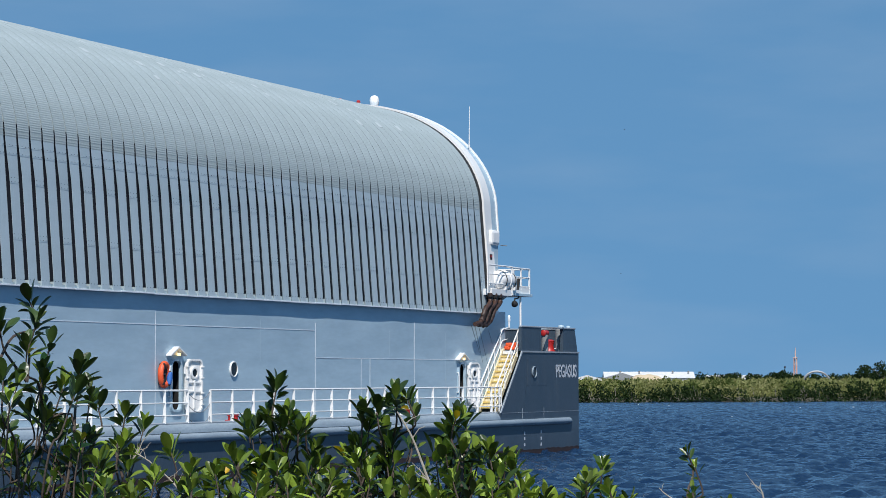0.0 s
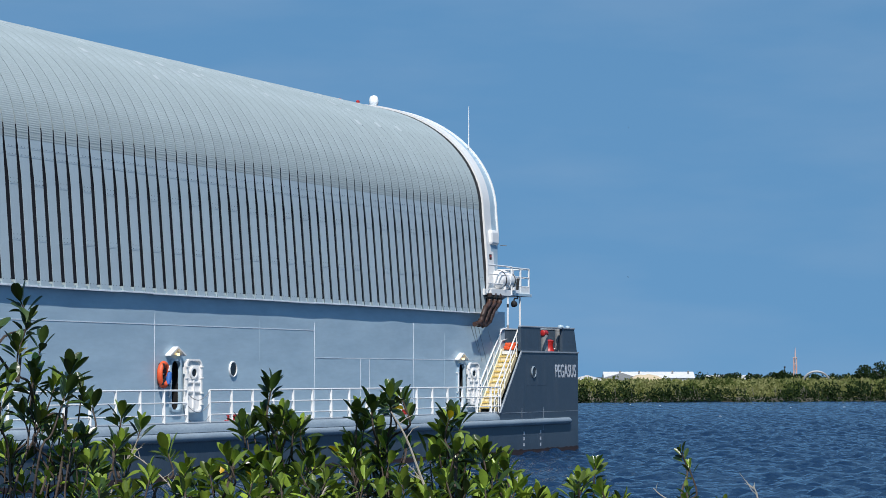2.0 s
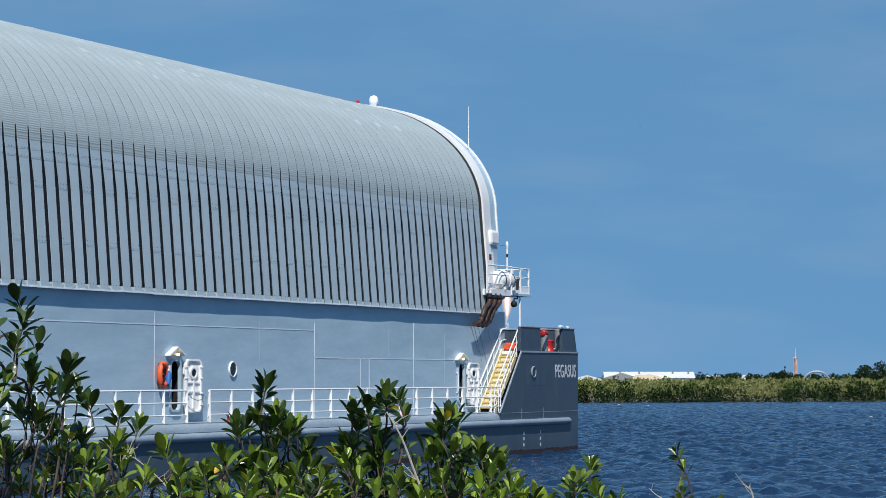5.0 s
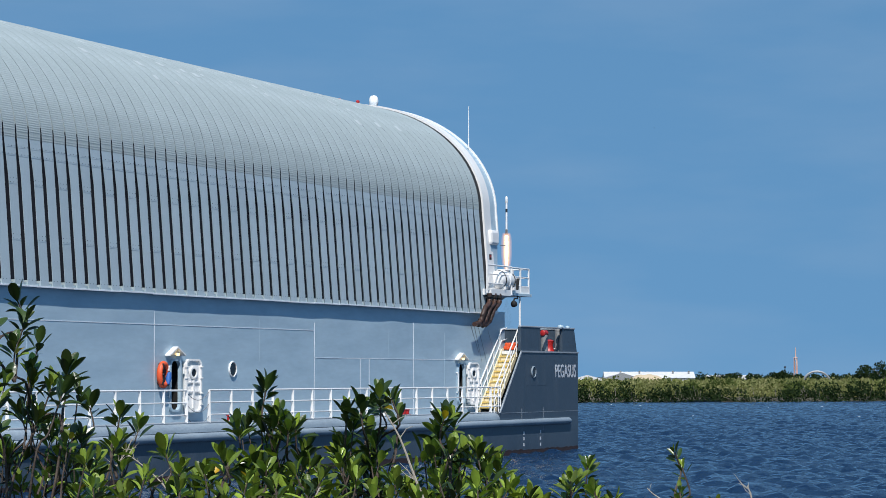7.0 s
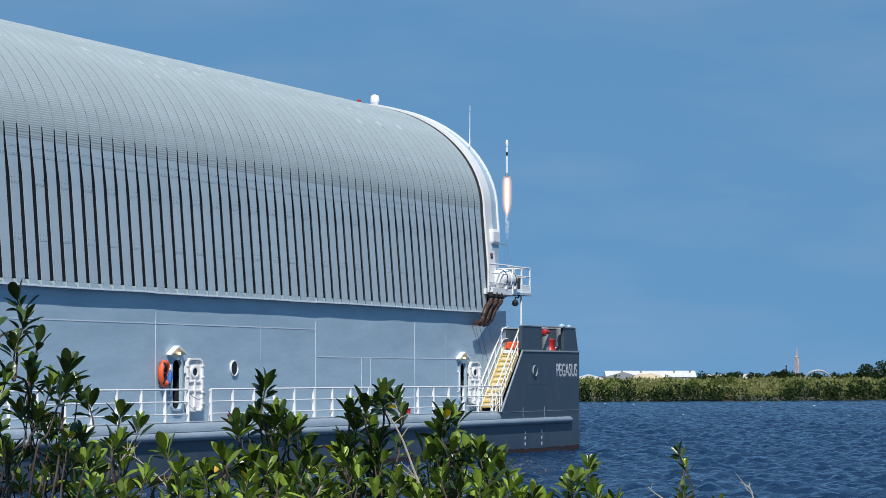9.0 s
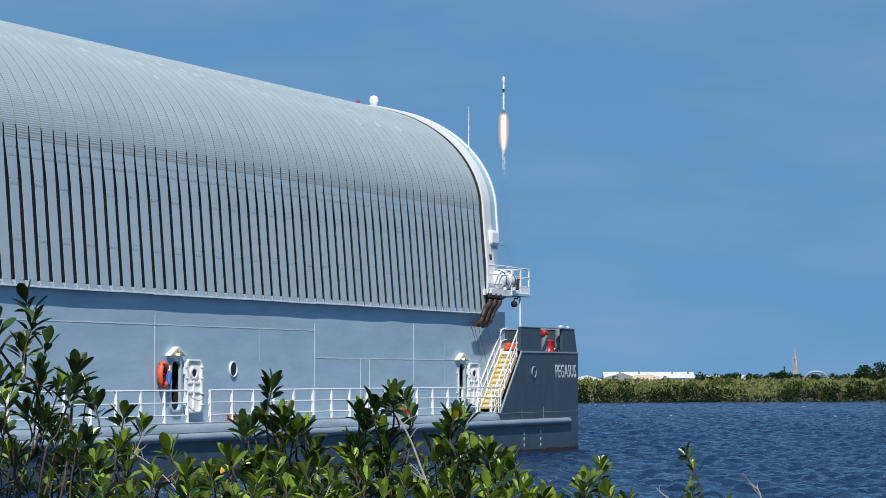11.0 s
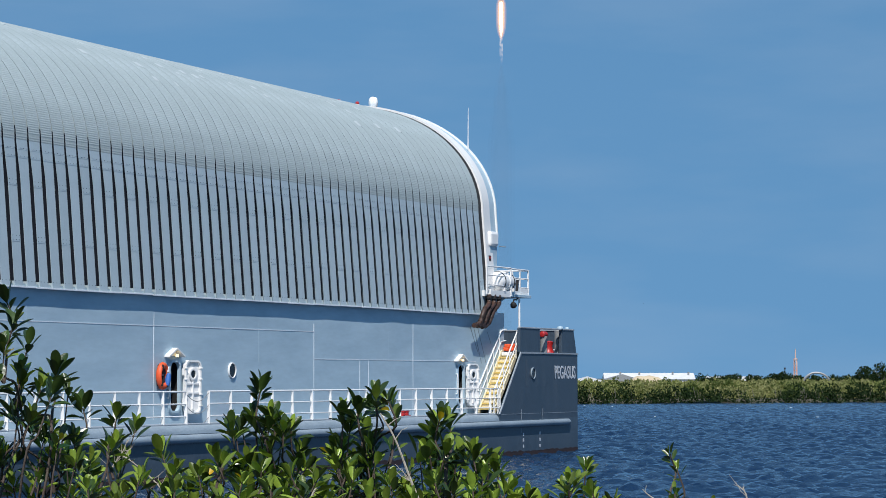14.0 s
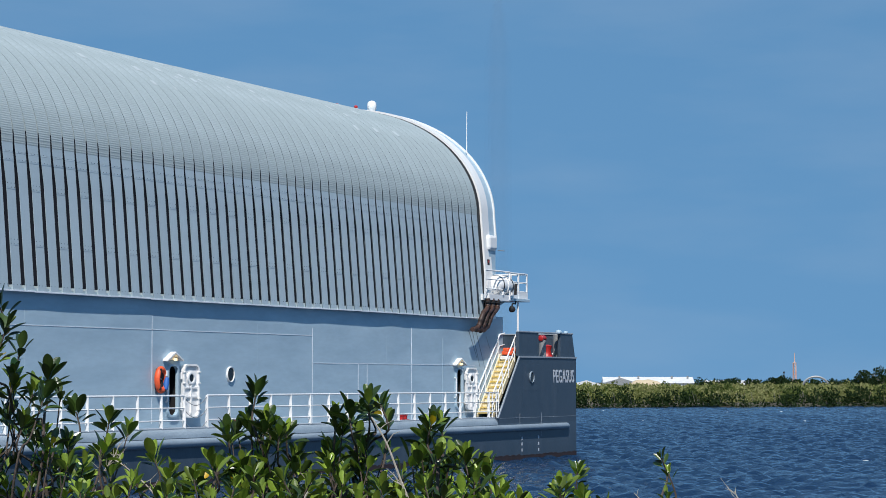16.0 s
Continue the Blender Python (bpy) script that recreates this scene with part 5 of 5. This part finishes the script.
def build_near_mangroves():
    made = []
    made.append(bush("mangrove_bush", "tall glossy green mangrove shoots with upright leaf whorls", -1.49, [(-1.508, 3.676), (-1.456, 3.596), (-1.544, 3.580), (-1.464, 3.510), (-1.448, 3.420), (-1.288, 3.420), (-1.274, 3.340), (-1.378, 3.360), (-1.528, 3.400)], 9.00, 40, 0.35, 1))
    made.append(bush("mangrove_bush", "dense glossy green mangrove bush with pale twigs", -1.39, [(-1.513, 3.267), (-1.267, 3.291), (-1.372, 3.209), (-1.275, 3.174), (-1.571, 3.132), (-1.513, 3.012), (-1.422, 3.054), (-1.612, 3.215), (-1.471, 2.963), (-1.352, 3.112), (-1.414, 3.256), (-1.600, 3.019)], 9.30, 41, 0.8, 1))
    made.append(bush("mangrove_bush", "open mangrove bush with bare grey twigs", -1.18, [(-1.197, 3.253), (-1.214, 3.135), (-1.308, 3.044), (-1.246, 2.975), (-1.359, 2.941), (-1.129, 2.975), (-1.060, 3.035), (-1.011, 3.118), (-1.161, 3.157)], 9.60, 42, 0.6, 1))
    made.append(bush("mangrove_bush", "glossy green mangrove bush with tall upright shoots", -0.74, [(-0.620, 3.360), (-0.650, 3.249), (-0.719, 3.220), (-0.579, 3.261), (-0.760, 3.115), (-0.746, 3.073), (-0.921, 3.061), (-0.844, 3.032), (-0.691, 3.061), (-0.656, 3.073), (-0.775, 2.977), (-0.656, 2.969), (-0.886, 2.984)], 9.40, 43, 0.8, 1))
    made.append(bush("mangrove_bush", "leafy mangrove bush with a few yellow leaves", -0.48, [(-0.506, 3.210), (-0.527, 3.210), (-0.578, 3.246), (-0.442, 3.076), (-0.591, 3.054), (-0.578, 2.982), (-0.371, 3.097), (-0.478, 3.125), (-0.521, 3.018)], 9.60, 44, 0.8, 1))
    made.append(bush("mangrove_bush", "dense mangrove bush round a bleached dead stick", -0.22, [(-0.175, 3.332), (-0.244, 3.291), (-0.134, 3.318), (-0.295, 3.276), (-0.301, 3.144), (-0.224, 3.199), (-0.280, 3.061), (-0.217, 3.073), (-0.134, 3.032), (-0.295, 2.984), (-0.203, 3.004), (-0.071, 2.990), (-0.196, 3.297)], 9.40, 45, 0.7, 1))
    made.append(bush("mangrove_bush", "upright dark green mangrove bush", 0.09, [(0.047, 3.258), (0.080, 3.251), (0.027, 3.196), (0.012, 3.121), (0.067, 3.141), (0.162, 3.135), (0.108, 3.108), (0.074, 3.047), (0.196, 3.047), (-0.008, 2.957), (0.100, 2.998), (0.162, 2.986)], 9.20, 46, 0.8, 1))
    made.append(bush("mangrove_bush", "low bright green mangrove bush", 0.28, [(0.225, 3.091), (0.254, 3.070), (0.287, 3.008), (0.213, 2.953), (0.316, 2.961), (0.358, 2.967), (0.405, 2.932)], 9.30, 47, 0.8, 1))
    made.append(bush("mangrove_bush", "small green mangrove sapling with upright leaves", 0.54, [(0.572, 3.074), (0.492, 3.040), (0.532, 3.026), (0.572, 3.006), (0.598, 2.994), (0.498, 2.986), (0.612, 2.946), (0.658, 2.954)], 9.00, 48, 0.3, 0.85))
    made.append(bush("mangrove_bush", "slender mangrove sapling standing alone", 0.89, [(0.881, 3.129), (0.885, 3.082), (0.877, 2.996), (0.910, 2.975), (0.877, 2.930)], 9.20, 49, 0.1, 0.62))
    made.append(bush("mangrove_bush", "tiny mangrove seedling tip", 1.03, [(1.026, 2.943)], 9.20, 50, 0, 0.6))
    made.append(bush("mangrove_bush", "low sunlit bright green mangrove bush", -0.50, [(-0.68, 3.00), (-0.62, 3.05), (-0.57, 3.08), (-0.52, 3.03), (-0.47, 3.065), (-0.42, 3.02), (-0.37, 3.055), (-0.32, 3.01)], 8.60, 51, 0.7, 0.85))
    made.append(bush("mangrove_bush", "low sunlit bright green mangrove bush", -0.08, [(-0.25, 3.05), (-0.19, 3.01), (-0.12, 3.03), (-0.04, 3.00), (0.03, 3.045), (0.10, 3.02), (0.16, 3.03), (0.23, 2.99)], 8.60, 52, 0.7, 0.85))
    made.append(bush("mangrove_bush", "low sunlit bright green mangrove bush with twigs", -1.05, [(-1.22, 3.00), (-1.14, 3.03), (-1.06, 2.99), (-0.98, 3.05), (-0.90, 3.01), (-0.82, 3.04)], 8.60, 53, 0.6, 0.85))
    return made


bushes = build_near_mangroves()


def dead_branch(label, depth, points, radius, twigs, seed):
    """A bare stick through (side, height) points, with a few thin side twigs."""
    rng = random.Random(seed)
    base = place(depth, points[0][0], points[0][1])
    d = thing("dead_branch", label, "branch", base, "bare branches among the bushes")
    pts = curve_points([place(depth, s, z) - base for s, z in points], 6)
    smooth(part("stick", tube(pts, [radius * (1 - 0.55 * i / (len(pts) - 1)) for i in range(len(pts))], 6), M_STICK, d))
    for k in range(twigs):
        p = pts[rng.randint(2, len(pts) - 2)]
        v = (RIGHT * rng.uniform(-1, 1) + Vector((0, 0, rng.uniform(0.2, 1)))) * min(0.11, radius * 15)
        q = p + v * 0.5 + Vector((0, 0, rng.uniform(-0.015, 0.015)))
        part("twig", tube([p, q, p + v], [radius * 0.35, radius * 0.28, radius * 0.15], 5), M_STICK, d)
    return d


def build_dead_branches():
    made = []
    made.append(dead_branch("bleached bare stick leaning out of the bush", 8.85, [(-0.018, 2.928), (-0.057, 3.026), (-0.106, 3.154), (-0.159, 3.246)], 0.0055, 5, 70))
    made.append(dead_branch("fine bare grey twigs", 9.50, [(-1.222, 2.916), (-1.180, 3.022), (-1.138, 3.085), (-1.115, 3.138)], 0.0035, 9, 71))
    made.append(dead_branch("fine bare grey twigs", 9.50, [(-0.958, 2.916), (-1.022, 2.990), (-1.096, 3.053), (-1.148, 3.085)], 0.0035, 8, 72))
    made.append(dead_branch("forked bare grey twig", 9.20, [(-0.427, 2.910), (-0.397, 2.971), (-0.352, 3.002), (-0.319, 3.008)], 0.005, 3, 73))
    made.append(dead_branch("small bare twig fork", 9.20, [(1.161, 2.900), (1.153, 2.941), (1.141, 2.975)], 0.004, 5, 74))
    made.append(dead_branch("small bare grey mangrove twig", 9.20, [(0.830, 2.926), (0.799, 2.947), (0.779, 2.967)], 0.003, 1, 75))
    return made


dead = build_dead_branches()


def bird():
    b = thing("bird", "small dark soaring bird far off", "bird", (0, 0, 0), "soaring birds")
    smooth(part("body", turned(lathe([(0.0, -0.3), (0.06, -0.2), (0.09, 0), (0.05, 0.2), (0.0, 0.3)], 8), Matrix.Rotation(radians(90), 4, "Y")), M_DARK, b))
    for s in (-1, 1):
        part("wing", prism([(-0.12, 0.0), (0.16, 0.0), (0.12, s * 0.45), (0.0, s * 0.8), (-0.12, s * 0.4)], "z", -0.02, 0.02), M_DARK, b)
    return b


birds = [bird(), bird()]
# seconds, metres ahead, metres to the right, height
GLIDES = [[(0, 1500, 105.0, 63.7), (1, 1500, 107.6, 63.0), (2, 1500, 109.3, 61.7), (2.5, 1540, 112.2, 61.0), (4, 1900, 141, 70), (9, 3000, 230, 95), (16, 4400, 350, 130)],
          [(0, 1500, 107.5, 149.0), (1, 1500, 108.7, 150.0), (2, 1500, 110.0, 150.4), (3.5, 1500, 113.4, 153.0), (4, 1500, 114.0, 151.7), (6.5, 1700, 139.8, 169.6), (10, 2600, 225, 262), (16, 4300, 400, 440)]]

def lean(b, rows):
    home = b.matrix_basis.copy()
    walk(b, [(t, home @ Matrix.Rotation(radians(a / 1000), 4, AHEAD)) for t, a in rows])


def motions():
    # the sheet of waves drifts down the wind
    for sheet in (water, foam):
        walk(sheet, [(t, WATER_AT @ Matrix.Translation((0.35 * t, -0.42 * t, 0))) for t in (0.0, 4.0, 8.0, 12.0, 16.0)])
    # the bushes lean in the wind: seconds and tilt in thousandths of a degree
    lean(bushes[0], [(0, 103), (0.5, 186), (1, 217), (1.5, 180), (2, -82), (2.5, -274), (3, -278), (3.5, -170), (4, -7), (6.5, -21), (7, 116), (7.5, 365), (8, 219), (8.5, -5), (9, 10), (11.5, 68), (12, 195), (12.5, 240), (13, -76), (13.5, -158), (14, -283), (14.5, 154), (15, -141), (15.5, -321), (16, -239)])
    lean(bushes[1], [(0, -122), (0.5, -73), (1, -29), (1.5, -30), (2, -123), (2.5, -150), (3, -167), (3.5, -140), (4, -27), (6.5, 53), (7, 153), (7.5, 269), (8, 224), (8.5, 12), (9, 24), (11.5, -119), (12, -33), (12.5, -57), (13, -153), (13.5, -71), (14, -32), (14.5, 297), (15, 166), (15.5, 43), (16, 87)])
    lean(bushes[2], [(0, -310), (0.5, -296), (1, -240), (1.5, -203), (2, -126), (2.5, 10), (3, -17), (3.5, -72), (4, -9), (6.5, 11), (7, 164), (7.5, 147), (8, 242), (8.5, 98), (9, 95), (11.5, -239), (12, -174), (12.5, -229), (13, -167), (13.5, 2), (14, 236), (14.5, 269), (15, 269), (15.5, 269), (16, 269)])
    lean(bushes[3], [(0, 9), (0.5, -52), (1, -61), (1.5, -8), (2, 52), (2.5, 60), (3, 8), (3.5, -52), (4, -60), (6.5, -34), (7, 118), (7.5, -63), (8, 31), (8.5, 26), (9, -40), (11.5, -153), (12, -134), (12.5, -126), (13, 126), (13.5, -20), (14, 11), (14.5, 40), (15, -190), (15.5, 122), (16, 287)])
    lean(bushes[4], [(0, -85), (0.5, -253), (1, -209), (1.5, -198), (2, -58), (2.5, 2), (3, 13), (3.5, -16), (4, -36), (6.5, 38), (7, 40), (7.5, -153), (8, 29), (8.5, 43), (9, 27), (11.5, 43), (12, 15), (12.5, 67), (13, 136), (13.5, 21), (14, 22), (14.5, 120), (15, -29), (15.5, 132), (16, 286)])
    lean(bushes[5], [(0, 102), (0.5, -66), (1, -22), (1.5, -11), (2, 128), (2.5, 190), (3, 200), (3.5, 170), (4, 150), (6.5, -35), (7, -185), (7.5, -344), (8, -121), (8.5, -87), (9, -52), (11.5, 92), (12, 16), (12.5, 113), (13, 0), (13.5, -84), (14, -115), (14.5, 51), (15, -17), (15.5, -6), (16, -62)])
    lean(bushes[6], [(0, -18), (0.5, 45), (1, 64), (1.5, 17), (2, -46), (2.5, -63), (3, -17), (3.5, 46), (4, 63), (6.5, 122), (7, 24), (7.5, -220), (8, -24), (8.5, 22), (9, 68), (11.5, 63), (12, 12), (12.5, 57), (13, 44), (13.5, 63), (14, 33), (14.5, 73), (15, -322), (15.5, -85), (16, 66)])
    lean(bushes[7], [(0, 43), (0.5, 64), (1, 21), (1.5, -43), (2, -64), (2.5, -20), (3, 44), (3.5, 64), (4, 20), (6.5, 41), (7, -177), (7.5, -346), (8, -48), (8.5, -28), (9, -26), (11.5, 145), (12, 26), (12.5, 83), (13, 31), (13.5, 64), (14, 34), (14.5, 136), (15, -33), (15.5, 67), (16, 29)])
    lean(bushes[8], [(0, 65), (0.5, 24), (1, -41), (1.5, -65), (2, -23), (2.5, 41), (3, 65), (3.5, 23), (4, -42), (6.5, -5), (7, -154), (7.5, -285), (8, -51), (8.5, -163), (9, -148), (11.5, 168), (12, 48), (12.5, 105), (13, 54), (13.5, 87), (14, 56), (14.5, 158), (15, -11), (15.5, 89), (16, 52)])
    lean(bushes[9], [(0, 27), (0.5, -38), (1, -65), (1.5, -26), (2, 39), (2.5, 65), (3, 26), (3.5, -39), (4, -65), (6.5, 71), (7, -3), (7.5, -64), (8, 74), (8.5, 120), (9, 145), (11.5, 92), (12, -20), (12.5, -76), (13, -90), (13.5, -26), (14, -56), (14.5, 44), (15, -124), (15.5, -24), (16, -61)])
    lean(bushes[10], [(0, -35), (0.5, -65), (1, -29), (1.5, 36), (2, 65), (2.5, 29), (3, -36), (3.5, -65), (4, -28), (6.5, 71), (7, -3), (7.5, -64), (8, 74), (8.5, 120), (9, 145), (11.5, 92), (12, -20), (12.5, -76), (13, -90), (13.5, -26), (14, -56), (14.5, 44), (15, -124), (15.5, -24), (16, -61)])
    for b, k in zip(bushes[11:], (1.0, -0.8, 0.9)):
        lean(b, [(t, k * a) for t, a in ((0, -60), (0.5, -140), (1, -110), (1.5, -80), (2, -30), (2.5, 30), (3, 50), (3.5, 10), (4, -30), (6.5, 40), (7, 60), (7.5, -120), (8, 20), (8.5, 40), (9, 20), (11.5, 50), (12, 20), (12.5, 70), (13, 90), (13.5, 20), (14, 30), (14.5, 110), (15, -40), (15.5, 90), (16, 120))])
    for b, rows in zip(birds, GLIDES):
        walk(b, [(t, Matrix.Translation(place(a, s, z)) @ Matrix.Rotation(radians(-40), 4, "Z") @ Matrix.Rotation(radians(25), 4, "X")) for t, a, s, z in rows])
    up = []
    for t, s, z in LIFT:
        p = EYE + AHEAD * ROCKET_D + RIGHT * s
        up.append((t, pose(p.x, p.y, z, 0, 0, 0)))
    walk(rocket, up)


motions()
